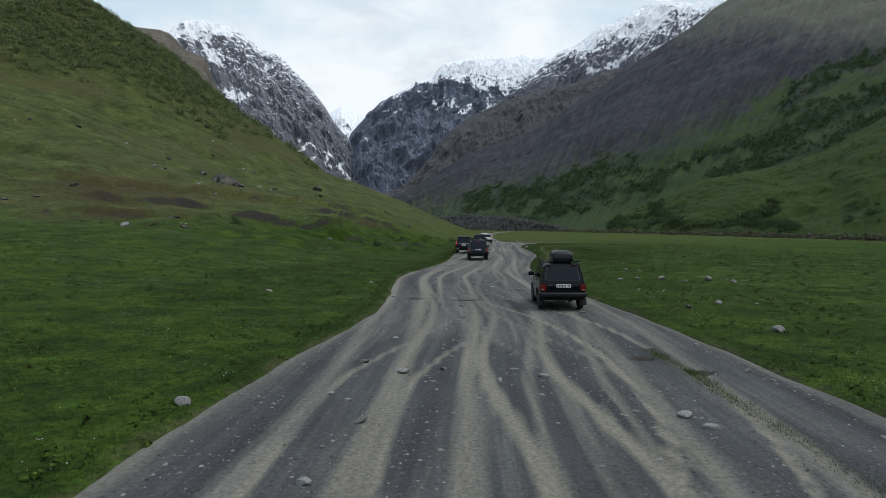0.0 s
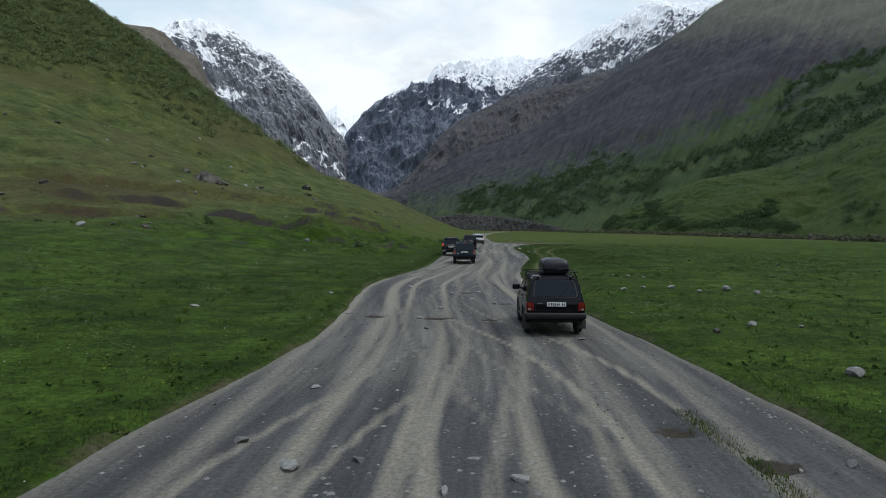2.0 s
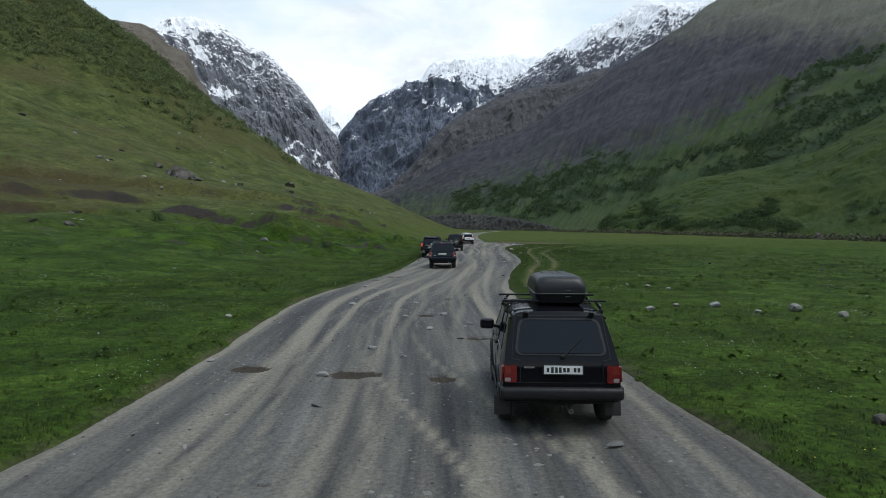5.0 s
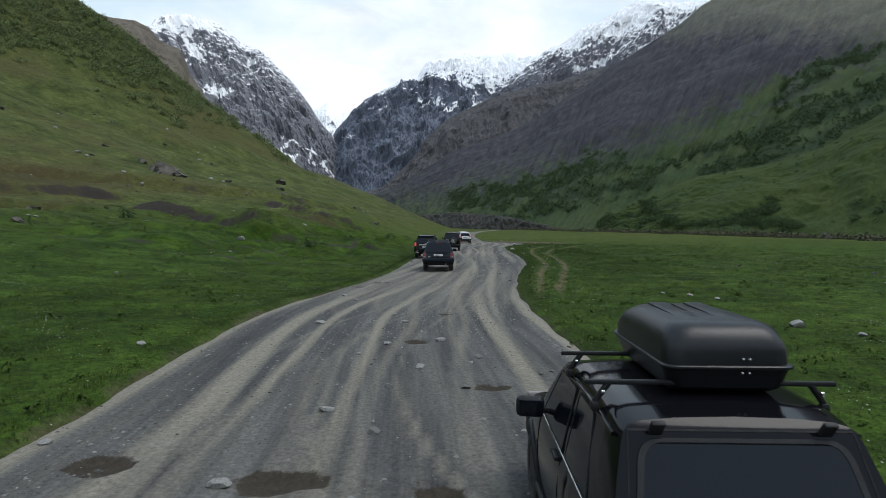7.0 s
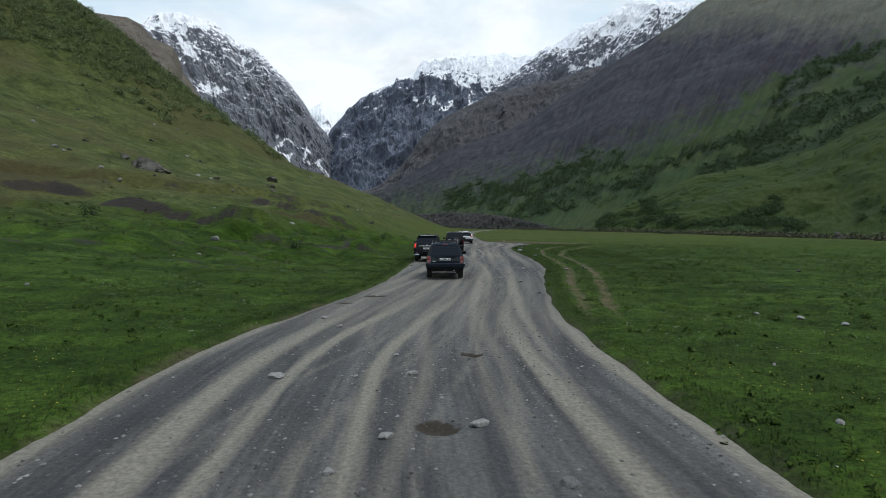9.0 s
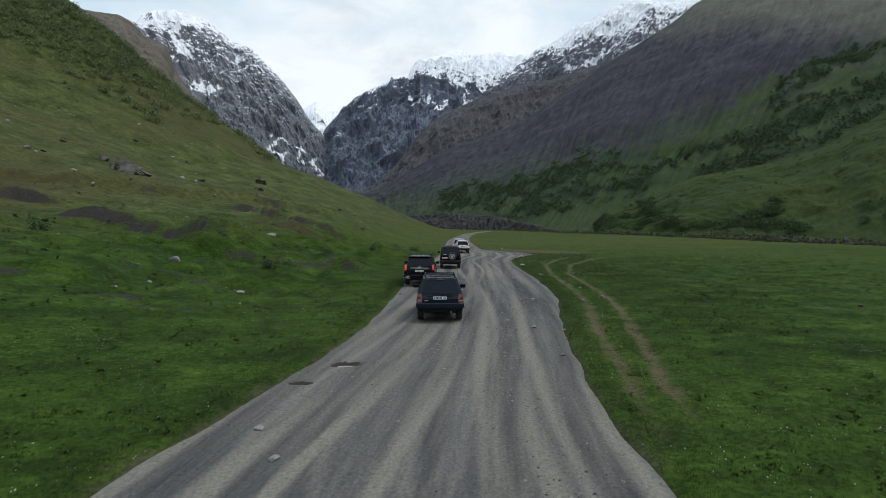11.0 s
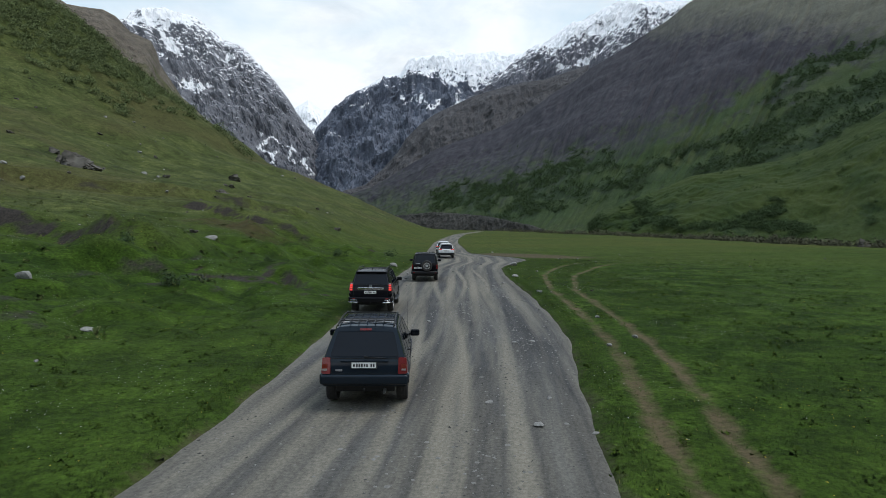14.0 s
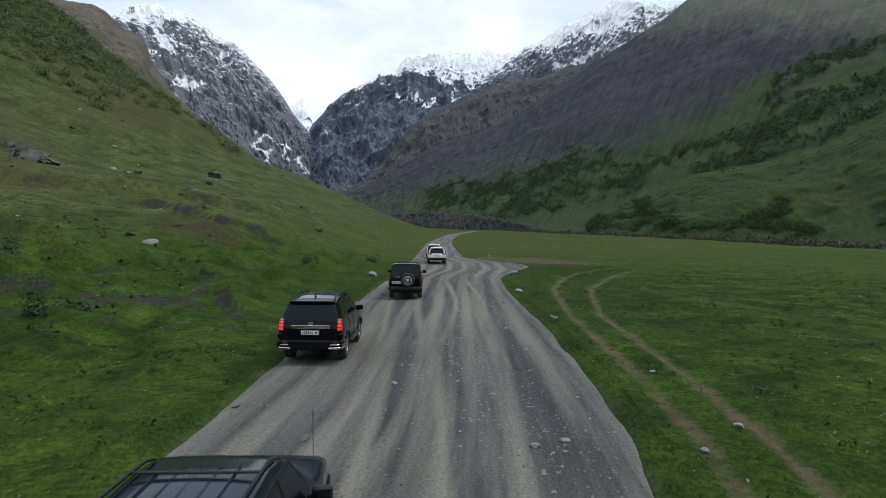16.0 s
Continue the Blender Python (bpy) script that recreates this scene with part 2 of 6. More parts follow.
RUT_B = (1.5, 1.9, 2.4, 2.6, 2.8, 2.7, 2.7, 3.1, 5.5, 9.5, 13.0)


def scarp_at(x, y):
    """Height gained above a scarp, and how bare its face is."""
    up, bare = 0.0, 0.0
    for line, h, stripped in SCARPS:
        if not (line[0][0] - 10 < x < line[-1][0] + 10 and line[0][1] - 14 < y < line[-1][1] + 14):
            continue
        yl = float(np.interp(x, [p[0] for p in line], [p[1] for p in line])) + 1.5 * lump(x, 0.0, 5) + 2.0 * lump(x, 9.0, 17) * min(1.0, h)
        end = max(0.0, min(1.0, (x - line[0][0]) / 4, (line[-1][0] - x) / 4))
        d = (y - yl) / (0.5 + 0.6 * h)
        up += h * end * max(0.0, min(1.0, 0.5 + d)) * max(0.0, 1 - max(0.0, d) / 14)
        bare = max(bare, end * stripped * max(0.0, 1.0 - abs(d + 0.05) / 0.95) * max(0.0, 0.65 + 1.4 * lump(x + 40, y, 6)))
    return up, bare


def ground_height(x, y, left, right):
    s, r = left - x, x - right
    if s >= 0:
        near = -0.06 + 0.09 * min(1, s / 0.25) + np.interp(s, (0, 3, 8, 15, 30, 60), (0, 0.02, 0.15, 0.45, 1.2, 1.8))
        hill = np.interp(x, HILL_X, HILL_Z) * np.interp(y, HILL_Y, HILL_Q) * min(1.0, s / 18) ** 1.5
        rough = min(1.0, s / 14) * (0.22 + min(1.0, hill / 10) * 1.7)
        hummock = 0.0
        if 52 < y < 135 and s > 1.5:
            hummock = (abs(lump(x + 9, y, 6.0)) * 1.6 - 0.35) * min(1, (s - 1.5) / 5) * min(1, (y - 52) / 12) * min(1, (135 - y) / 15) * max(0.0, 1 - s / 60)
        near += hummock
        return float(near + hill + rough * lump(x, y, 16) + 0.04 * min(1, s) * lump(x, y, 1.7) + scarp_at(x, y)[0])
    z = -0.06 + 0.09 * min(1, r / 0.25) + min(1, r / 10) * 0.22 * lump(x, y, 18) + 0.04 * min(1, r) * lump(x, y, 1.7) - np.interp(r, (60, 120), (0, 0.8))
    if 40 < y < 108:
        for rut in (RUT_A, RUT_B):
            z -= 0.07 * max(0.0, 1 - abs(r - np.interp(y, RUT_Y, rut)) / 0.35)
    return float(z)


def worn_at(x, y, left, right):
    """How far the turf is worn to soil, and how grey that soil is."""
    s, r = left - x, x - right
    if s >= 0:
        bare = scarp_at(x, y)[1] if s > 1 else 0.0
        if 55 < y < 135 and 2 < s < 50:
            bare = max(bare, 0.6 * max(0.0, 1 - abs(abs(lump(x + 9, y, 6.0)) - 0.40) / 0.14) * max(0.0, min(1, 2.2 * lump(x, y + 30, 14))))
        rim = 0.55 * max(0, 1 - s / 0.7)
        return max(bare * 1.5, rim), 1.0 if bare > rim else 0.35
    worn = 0.55 * max(0, 1 - r / 0.8)
    grey = 0.7
    if 38 < y < 112:
        for rut in (RUT_A, RUT_B):
            k = max(0.0, 1 - abs(r - np.interp(y, RUT_Y, rut)) / 0.55) * min(1, (y - 38) / 8) * min(1, (112 - y) / 6) * 0.78
            if k > worn:
                worn, grey = k, 0.0
    k = 1.1 * max(0.0, 1 - ((r - 5) / 9) ** 2 - ((y - 121) / 8) ** 2)
    if k > worn:
        worn, grey = k, 0.3
    return worn, grey


def spaced(near0, near1, step, far0, far1, grow=1.07):
    v = list(np.arange(near0, near1, step))
    d = step
    while v[-1] < far1:
        d *= grow
        v.append(v[-1] + d)
    d = step
    while v[0] > far0:
        d *= grow
        v.insert(0, v[0] - d)
    return np.array(v)


def mesh_of(name, verts, faces, mat, smooth=True):
    """A mesh object from numpy arrays of points and of faces with equal corners."""
    me = bpy.data.meshes.new(name)
    nf, k = faces.shape
    me.vertices.add(len(verts))
    me.vertices.foreach_set("co", np.ascontiguousarray(verts, dtype=np.float32).ravel())
    me.loops.add(nf * k)
    me.loops.foreach_set("vertex_index", np.ascontiguousarray(faces, dtype=np.int32).ravel())
    me.polygons.add(nf)
    me.polygons.foreach_set("loop_start", np.arange(0, nf * k, k, dtype=np.int32))
    me.polygons.foreach_set("use_smooth", np.full(nf, smooth))
    me.update(calc_edges=True)
    me.materials.append(mat)
    return new(name, me)


OUT_L = np.concatenate([[0, 0.12], spaced(0.25, 8, 0.3, 0.25, 1500, 1.055)])
OUT_R = np.concatenate([[0, 0.12], spaced(0.25, 12, 0.25, 0.25, 4000, 1.06)])
GROUND_Y = spaced(-6, 116, 0.4, -500, 4400, 1.045)


# brown heath on the foot of the hill: middle and half-widths
HEATH = ((-40, 80, 17, 26), (-58, 110, 28, 28), (-14, 108, 12, 9), (-22, 128, 10, 7))


def build_ground():
    rows, worn, shale, nl, nr = [], [], [], len(OUT_L), len(OUT_R)
    for y in GROUND_Y:
        left, right = (float(v) for v in road_edges(y))
        xs = [left - o for o in OUT_L[::-1]] + [(left + 0.15,), ((left + right) / 2,), (right - 0.15,)] + [right + o for o in OUT_R]
        for x in xs:
            if isinstance(x, tuple):
                rows.append((x[0], y, -0.3 if -60 < y < 419 else 0.05))
                worn.append(0)
                shale.append(0)
                continue
            rows.append((x, y, ground_height(x, y, left, right)))
            w = worn_at(x, y, left, right) if -20 < y < 160 else (0, 0)
            worn.append(w[0])
            shale.append(w[1])
    k, n = nl + 3 + nr, len(GROUND_Y)
    j, i = np.meshgrid(np.arange(n - 1), np.arange(k - 1), indexing="ij")
    q = (j * k + i).ravel()
    V = np.array(rows)
    ob = mesh_of("ground", V, np.stack([q, q + 1, q + k + 1, q + k], 1), GRASS)
    ob.data.attributes.new("worn", "FLOAT", "POINT").data.foreach_set("value", worn)
    ob.data.attributes.new("shale", "FLOAT", "POINT").data.foreach_set("value", shale)
    heath = [max(max(0.0, 1 - math.hypot((x - hx) / a, (y - hy) / b)) for hx, hy, a, b in HEATH) for x, y, z in rows]
    ob.data.attributes.new("heath", "FLOAT", "POINT").data.foreach_set("value", heath)
    return ob, V[:, 2].reshape(n, k), np.array(worn).reshape(n, k)


ground, GROUND_Z, GROUND_WORN = build_ground()
tagged(ground, "green alpine meadow rising into a grassy hillside", "ground", kind="structure")


def ground_at(x, y, grid=None):
    """Height of the meadow at arrays of places, off the road."""
    grid = GROUND_Z if grid is None else grid
    x, y = np.asarray(x, float), np.asarray(y, float)
    left, right = road_edges(y)
    nl = len(OUT_L)
    col = np.where(x < left, nl - 1 - np.interp(left - x, OUT_L, np.arange(nl)), nl + 3 + np.interp(x - right, OUT_R, np.arange(len(OUT_R))))
    row = np.interp(y, GROUND_Y, np.arange(len(GROUND_Y)))
    j, i = np.clip(row.astype(int), 0, len(GROUND_Y) - 2), np.clip(col.astype(int), 0, grid.shape[1] - 2)
    a, b = row - j, col - i
    return (grid[j, i] * (1 - a) + grid[j + 1, i] * a) * (1 - b) + (grid[j, i + 1] * (1 - a) + grid[j + 1, i + 1] * a) * b


# ---- road ----
ROAD, rt, rb = material("gravel_road", 0.9, 0, 0.2)
rp = place(rt)
across = node(rt, "ShaderNodeAttribute", attribute_name="across").outputs["Fac"]
along = node(rt, "ShaderNodeSeparateXYZ", Vector=rp).outputs["Y"]
lane = node(rt, "ShaderNodeCombineXYZ", X=across, Y=calc(rt, "MULTIPLY", along, 0.045)).outputs[0]
streak = noise_tex(rt, lane, 1.6, 6, 0.6, 0.3)
c = ramp(rt, streak, (0.30, (0.036, 0.036, 0.038)), (0.52, (0.070, 0.070, 0.069)), (0.72, (0.142, 0.139, 0.130)))
blot = noise_tex(rt, rp, 0.35, 7, 0.7)
c = mix(rt, 0.55, c, ramp(rt, blot, (0.3, 0.62), (0.7, 1.3)), "MULTIPLY")
t_attr = node(rt, "ShaderNodeAttribute", attribute_name="dust").outputs["Fac"]
fine = noise_tex(rt, rp, 14, 7, 0.8)
trail = calc(rt, "ADD", t_attr, calc(rt, "MULTIPLY", calc(rt, "SUBTRACT", noise_tex(rt, lane, 3.5, 7, 0.66), 0.5), 0.8))
c = mix(rt, ramp(rt, trail, (0.22, 0.0), (0.80, 0.95)), c, (0.212, 0.194, 0.155))
c = mix(rt, 0.75, c, ramp(rt, fine, (0.34, 0.42), (0.66, 1.5)), "MULTIPLY")
# dark brown inside the hollows, ragged at the edge
hole_dark = node(rt, "ShaderNodeAttribute", attribute_name="hole_dark").outputs["Fac"]
hole_dark = ramp(rt, calc(rt, "ADD", hole_dark, calc(rt, "MULTIPLY", calc(rt, "SUBTRACT", noise_tex(rt, rp, 5.0, 7, 0.75), 0.5), calc(rt, "MULTIPLY", calc(rt, "MINIMUM", calc(rt, "MULTIPLY", hole_dark, 4.0), 1.0), 0.9))), (0.28, 0.0), (0.45, 1.0))
c = mix(rt, hole_dark, c, ramp(rt, fine, (0.3, (0.016, 0.013, 0.009)), (0.7, (0.060, 0.048, 0.034))))
rt.links.new(ramp(rt, hole_dark, (0.0, 0.9), (1.0, 0.8)), rb.inputs["Roughness"])
rt.links.new(c, rb.inputs["Base Color"])
bump(rt, rb, fine, 0.6, 0.02)

# the ways that wheels have worn: offset from the road's middle line, swing and its length, a second, shorter swing, phase, half-width
WAYS = ((-2.2, 0.5, 70, 0.10, 19, 0.0, 0.26), (-0.6, 0.7, 52, 0.16, 17, 1.2, 0.20), (0.6, 0.5, 46, 0.20, 15, 2.6, 0.22), (1.6, 0.8, 58, 0.12, 23, 4.0, 0.18),
        (2.9, 0.4, 75, 0.10, 21, 5.1, 0.30), (0.0, 1.7, 44, 0.15, 13, 0.7, 0.13), (-1.4, 1.5, 39, 0.12, 16, 3.3, 0.13), (1.2, 1.6, 35, 0.10, 14, 5.6, 0.12), (-3.2, 0.3, 60, 0.10, 18, 2.0, 0.35))


def dust_at(x, y):
    left, right = road_edges(y)
    mid = float(np.interp(y, _fine, _middle))
    best = 0.0
    later = min(1.0, max(0.0, (y - 36) / 14))
    for o, sw, ln, sw2, ln2, ph, w in WAYS:
        w *= 1 + 1.1 * later
        way = mid + o + (1 - 0.7 * later) * sw * math.sin(6.283 * y / ln + ph) + (1 - 0.9 * later) * sw2 * math.sin(6.283 * y / ln2 + 2 * ph)
        worn = (0.62 + 0.38 * math.sin(y * 0.13 + ph * 5) * math.sin(y * 0.041 + ph * 3)) * (1 - 0.15 * later)
        for wheel in (-0.72, 0.72):
            d = abs(x - way - wheel)
            if d < w:
                best = max(best, (1 - (d / w) ** 2) * worn)
    return max(best, float(np.interp(y, (12, 17, 28, 36, 44, 54, 66, 110), (0.0, 0.34, 0.28, 0.22, 0.42, 0.38, 0.16, 0.3))), max(0, 1 - (right - x) / 0.9) * 0.5, max(0, 1 - (x - left) / 1.1) * 0.55)


# hollows worn into the road: place, half-widths
HOLES = ((4.5, 13.9, 0.25, 0.22), (5.3, 12.6, 0.35, 0.26), (-1.1, 25.7, 0.42, 0.32), (1.0, 25.2, 0.55, 0.30), (2.7, 24.9, 0.3, 0.22), (3.6, 28.9, 0.32, 0.24), (2.3, 33.0, 0.32, 0.26), (3.1, 37.5, 0.28, 0.22), (0.3, 47.6, 0.45, 0.36), (-0.5, 45.7, 0.32, 0.2), (5.9, 26.8, 0.3, 0.7))


def hole_at(x, y):
    k = 0.0
    for hx, hy, a, b in HOLES:
        if abs(x - hx) < 2 * a and abs(y - hy) < 2 * b:
            d = ((x - hx) / a) ** 2 + ((y - hy) / b) ** 2 + 0.8 * noise.noise((x * 2.5, y * 2.5, 1))
            k = max(k, min(1.0, max(0.0, 1.25 - d)))
    return k


def road_height(x, y):
    left, right = road_edges(y)
    e = min(x - left, right - x)
    return 0.025 * noise.fractal((x * 0.5, y * 0.22, 3.0), 1, 2, 4) + 0.008 * noise.noise((x * 4, y * 4, 0)) - 0.07 * max(0, 0.5 - e / 0.5) - 0.02 * dust_at(x, y) - 0.11 * hole_at(x, y)


def build_road():
    ys = np.concatenate([np.arange(-8, 8, 0.3), np.arange(8, 56, 0.16), np.arange(56, 90, 0.3), spaced(90, 92, 0.3, 90, 420, 1.03)])
    n = 72
    verts, dust, hole_dark, across = [], [], [], []
    for y in ys:
        left, right = road_edges(y)
        for i in range(n + 1):
            x = left - 0.25 + (right - left + 0.5) * i / n
            verts.append((x, y, road_height(x, y)))
            dust.append(dust_at(x, y))
            across.append(x - float(np.interp(y, _fine, _middle)))
            hole_dark.append(hole_at(x, y) ** 0.7)
    k = n + 1
    faces = [(j * k + i, j * k + i + 1, (j + 1) * k + i + 1, (j + 1) * k + i) for j in range(len(ys) - 1) for i in range(n)]
    me = bpy.data.meshes.new("road")
    me.from_pydata(verts, [], faces)
    me.polygons.foreach_set("use_smooth", [True] * len(faces))
    me.attributes.new("across", "FLOAT", "POINT").data.foreach_set("value", across)
    me.attributes.new("hole_dark", "FLOAT", "POINT").data.foreach_set("value", hole_dark)
    me.attributes.new("dust", "FLOAT", "POINT").data.foreach_set("value", dust)
    me.materials.append(ROAD)
    return tagged(new("road", me), "rutted grey gravel track with pale dusty wheel marks", "road", kind="structure")


road = build_road()

# ---- mountains ----
EYE = Vector((2.6, 18.8, 2.7))


_turns = np.random.default_rng(11)
_perm = np.concatenate([_turns.permutation(256)] * 3)
_grad = _turns.standard_normal((256, 3))
_grad /= np.linalg.norm(_grad, axis=1, keepdims=True)


def gradient_noise(P):
    """Smooth noise, about -0.6 to 0.6, at an array of places."""
    i = np.floor(P).astype(int)
    f = P - i
    i &= 255
    w = f * f * f * (f * (f * 6 - 15) + 10)
    out = 0.0
    for dx in (0, 1):
        for dy in (0, 1):
            for dz in (0, 1):
                h = _perm[_perm[_perm[i[..., 0] + dx] + i[..., 1] + dy] + i[..., 2] + dz]
                d = (_grad[h] * (f - (dx, dy, dz))).sum(-1)
                out = out + d * (w[..., 0] if dx else 1 - w[..., 0]) * (w[..., 1] if dy else 1 - w[..., 1]) * (w[..., 2] if dz else 1 - w[..., 2])
    return out


def layers(P, octaves=5, gain=0.5, ridged=False):
    """Noise in octaves; ridged: sharp crests between round hollows."""
    total, k = 0.0, 1.0
    for o in range(octaves):
        n = gradient_noise(P * 2.03 ** o + 17.7 * o)
        total = total + k * (0.45 - np.abs(n) * 1.8 if ridged else n * 1.6)
        k *= gain
    return total


def near_line(az, el, line, w):
    """1 on a line across the face, 0 at w beside it and beyond."""
    best = np.full(az.shape, 9.0)
    for (a0, e0), (a1, e1) in zip(line, line[1:]):
        f = np.clip(((az - a0) * (a1 - a0) + (el - e0) * (e1 - e0)) / ((a1 - a0) ** 2 + (e1 - e0) ** 2), 0, 1)
        best = np.minimum(best, np.hypot(az - a0 - f * (a1 - a0), el - e0 - f * (e1 - e0)))
    return np.clip(1 - best / w, 0, 1)


def massif(name, crest, foot, mat, nu, nv, curve, amp, size, label, seed=0.0, jag=0.3, high_foot=False, gain=0.5, ribs=0.3, rib_count=26, rib_long=7.0, shift=0.0, rocky=True, marks=None):
    """A mountain face between a crest line and a foot line; points are sideways slope, upward slope and distance ahead.
    marks: for each key, lines (points, width) where the face bears it, or a function of the slopes."""
    us, vs = np.linspace(0, 1, nu + 1), np.linspace(0, 1, nv + 1)
    c, f = np.array(crest), np.array(foot)
    az, el, d = (np.interp(us, np.linspace(0, 1, len(c)), c[:, k]) for k in range(3))
    C = np.stack([EYE.x + az * d, EYE.y + d, EYE.z + el * d], 1)
    fa = np.clip(az - shift * np.clip((az - f[0, 0]) / 0.9, 0, 1), f[0, 0], f[-1, 0])
    fd, fe = np.interp(fa, f[:, 0], f[:, 2]), np.interp(fa, f[:, 0], f[:, 1])
    F = np.stack([EYE.x + fa * fd, EYE.y + fd, EYE.z + fe * fd if high_foot else np.full(nu + 1, -9.0)], 1)
    v = vs[:, None]
    P = np.empty((nv + 1, nu + 1, 3))
    P[:, :, 0] = F[:, 0] + (C[:, 0] - F[:, 0]) * v
    P[:, :, 1] = F[:, 1] + (C[:, 1] - F[:, 1]) * v
    P[:, :, 2] = F[:, 2] + (C[:, 2] - F[:, 2]) * v ** curve
    q = P / size * (1, 0.8, 1.1) + (0, 0, seed * 3.1)
    n = layers(q, 7, gain, rocky)
    uu, vv = np.broadcast_to((az - az[0]) / (az[-1] - az[0]), n.shape), np.broadcast_to(v, n.shape)
    g = layers(np.stack([uu * rib_count + 0.3 * n, vv * rib_long, np.full(n.shape, seed)], 2), 5, 0.55, True)
    h = n + ribs * g
    a = amp * np.minimum(1, vv * 5) * np.where(vv < 0.8, 1, 1 - (vv - 0.8) * 5 * (1 - jag))
    P[:, :, 2] += h * a * 0.55
    P[:, :, 1] -= h * a * 0.8
    away = P[:, :, 1] - EYE.y
    sa, se = (P[:, :, 0] - EYE.x) / away, (P[:, :, 2] - EYE.z) / away
    bend = np.stack([sa * 40, se * 40, np.full(n.shape, seed)], 2)
    wa, we = sa + 0.012 * layers(bend, 5, 0.6), se + 0.012 * layers(bend + 50, 5, 0.6)
    back = P[-1] * (1.2, 1.25, 0.3) - (0, 0, 20)   # the far side falls away behind the crest
    V = np.concatenate([P.reshape(-1, 3), back])
    k = nu + 1
    j, i = np.meshgrid(np.arange(nv + 1), np.arange(nu), indexing="ij")
    o = (j * k + i).ravel()
    ob = mesh_of(name, V, np.stack([o, o + 1, o + k + 1, o + k], 1), mat, not rocky)
    values = {"up": vv, "along": uu, "gully": g}
    for key, lines in (marks or {}).items():
        values[key] = lines(wa, we) if callable(lines) else np.max([near_line(wa, we, line, w) * s for line, w, s in lines], axis=0)
    for key, val in values.items():
        flat = np.concatenate([np.asarray(val, float).reshape(-1), np.zeros(k)]).astype(np.float32)
        ob.data.attributes.new(key, "FLOAT", "POINT").data.foreach_set("value", flat)
    return tagged(ob, label, "mountain", kind="structure")


def line_at(points, far):
    """Crest points of one distance."""
    return tuple((a, e, far) for a, e in points)


# the blue in these four rock colours is distant haze put into the base
HAZED_ROCK_A = mountain_material("hazed_rock_left_peak", (0.14, 0.148, 0.172), (0.265, 0.268, 0.288), 270, 860, tex=2.0, patchy=4.8, drip=1.2)
HAZED_ROCK_B = mountain_material("hazed_rock_middle_peak", (0.115, 0.133, 0.175), (0.21, 0.232, 0.28), 400, 640, tex=2.0, patchy=3.2, drip=1.2)
HAZED_ROCK_C = mountain_material("hazed_rock_far_ridge", (0.12, 0.125, 0.15), (0.22, 0.225, 0.25), 380, 640, tex=2.0, patchy=3.0, drip=1.2)
HAZED_FAR_SNOW = mountain_material("hazed_far_snow", (0.20, 0.21, 0.24), (0.34, 0.35, 0.38), 250, 560, tex=1.5, patchy=2.6)
SHOULDER = mountain_material("brown_shoulder", (0.13, 0.112, 0.092), (0.23, 0.20, 0.16), green=(0.13, 0.13, 0.065), green_to=200, tex=2.5)
SLOPE = slope_material("dark_slope", (0.036, 0.036, 0.045), (0.060, 0.057, 0.064), (0.034, 0.056, 0.022), (0.115, 0.116, 0.092), (0.028, 0.045, 0.022), 1.6)
SPUR = slope_material("green_spur", (0.05, 0.055, 0.03), (0.08, 0.085, 0.045), (0.029, 0.049, 0.014), (0.08, 0.09, 0.04), (0.026, 0.043, 0.017), 3.0)

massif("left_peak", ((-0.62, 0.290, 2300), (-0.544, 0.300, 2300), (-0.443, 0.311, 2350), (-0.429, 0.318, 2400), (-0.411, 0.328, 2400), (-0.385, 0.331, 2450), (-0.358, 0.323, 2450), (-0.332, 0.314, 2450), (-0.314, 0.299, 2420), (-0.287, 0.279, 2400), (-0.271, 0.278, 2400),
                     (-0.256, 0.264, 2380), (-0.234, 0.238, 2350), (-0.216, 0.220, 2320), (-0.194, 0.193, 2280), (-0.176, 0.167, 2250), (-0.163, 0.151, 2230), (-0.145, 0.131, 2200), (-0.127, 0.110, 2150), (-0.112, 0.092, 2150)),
       ((-0.62, 0.005, 1300), (-0.420, 0.005, 1350), (-0.283, 0.005, 1400), (-0.182, 0.005, 1500), (-0.109, 0.015, 1700)), HAZED_ROCK_A, 330, 210, 0.9, 85, 250, "grey rocky peak streaked with snow", 1.0, 0.35, gain=0.60, ribs=0.15,
       marks={"snow": (((((-0.228, 0.138), (-0.232, 0.123), (-0.221, 0.103), (-0.213, 0.095)), 0.006, 2.0), (((-0.221, 0.134), (-0.203, 0.123), (-0.190, 0.120)), 0.0035, 2.0), (((-0.199, 0.116), (-0.181, 0.103), (-0.152, 0.083)), 0.004, 2.0),
                        (((-0.244, 0.119), (-0.232, 0.118)), 0.004, 2.0), (((-0.380, 0.288), (-0.371, 0.275), (-0.365, 0.266)), 0.013, 1.6), (((-0.356, 0.219), (-0.339, 0.214), (-0.319, 0.216)), 0.009, 1.4), (((-0.283, 0.263), (-0.280, 0.251)), 0.007, 1.5),
                        (((-0.429, 0.315), (-0.411, 0.311), (-0.384, 0.310)), 0.008, 1.2), (((-0.411, 0.325), (-0.385, 0.327), (-0.358, 0.319)), 0.012, 1.5)))})
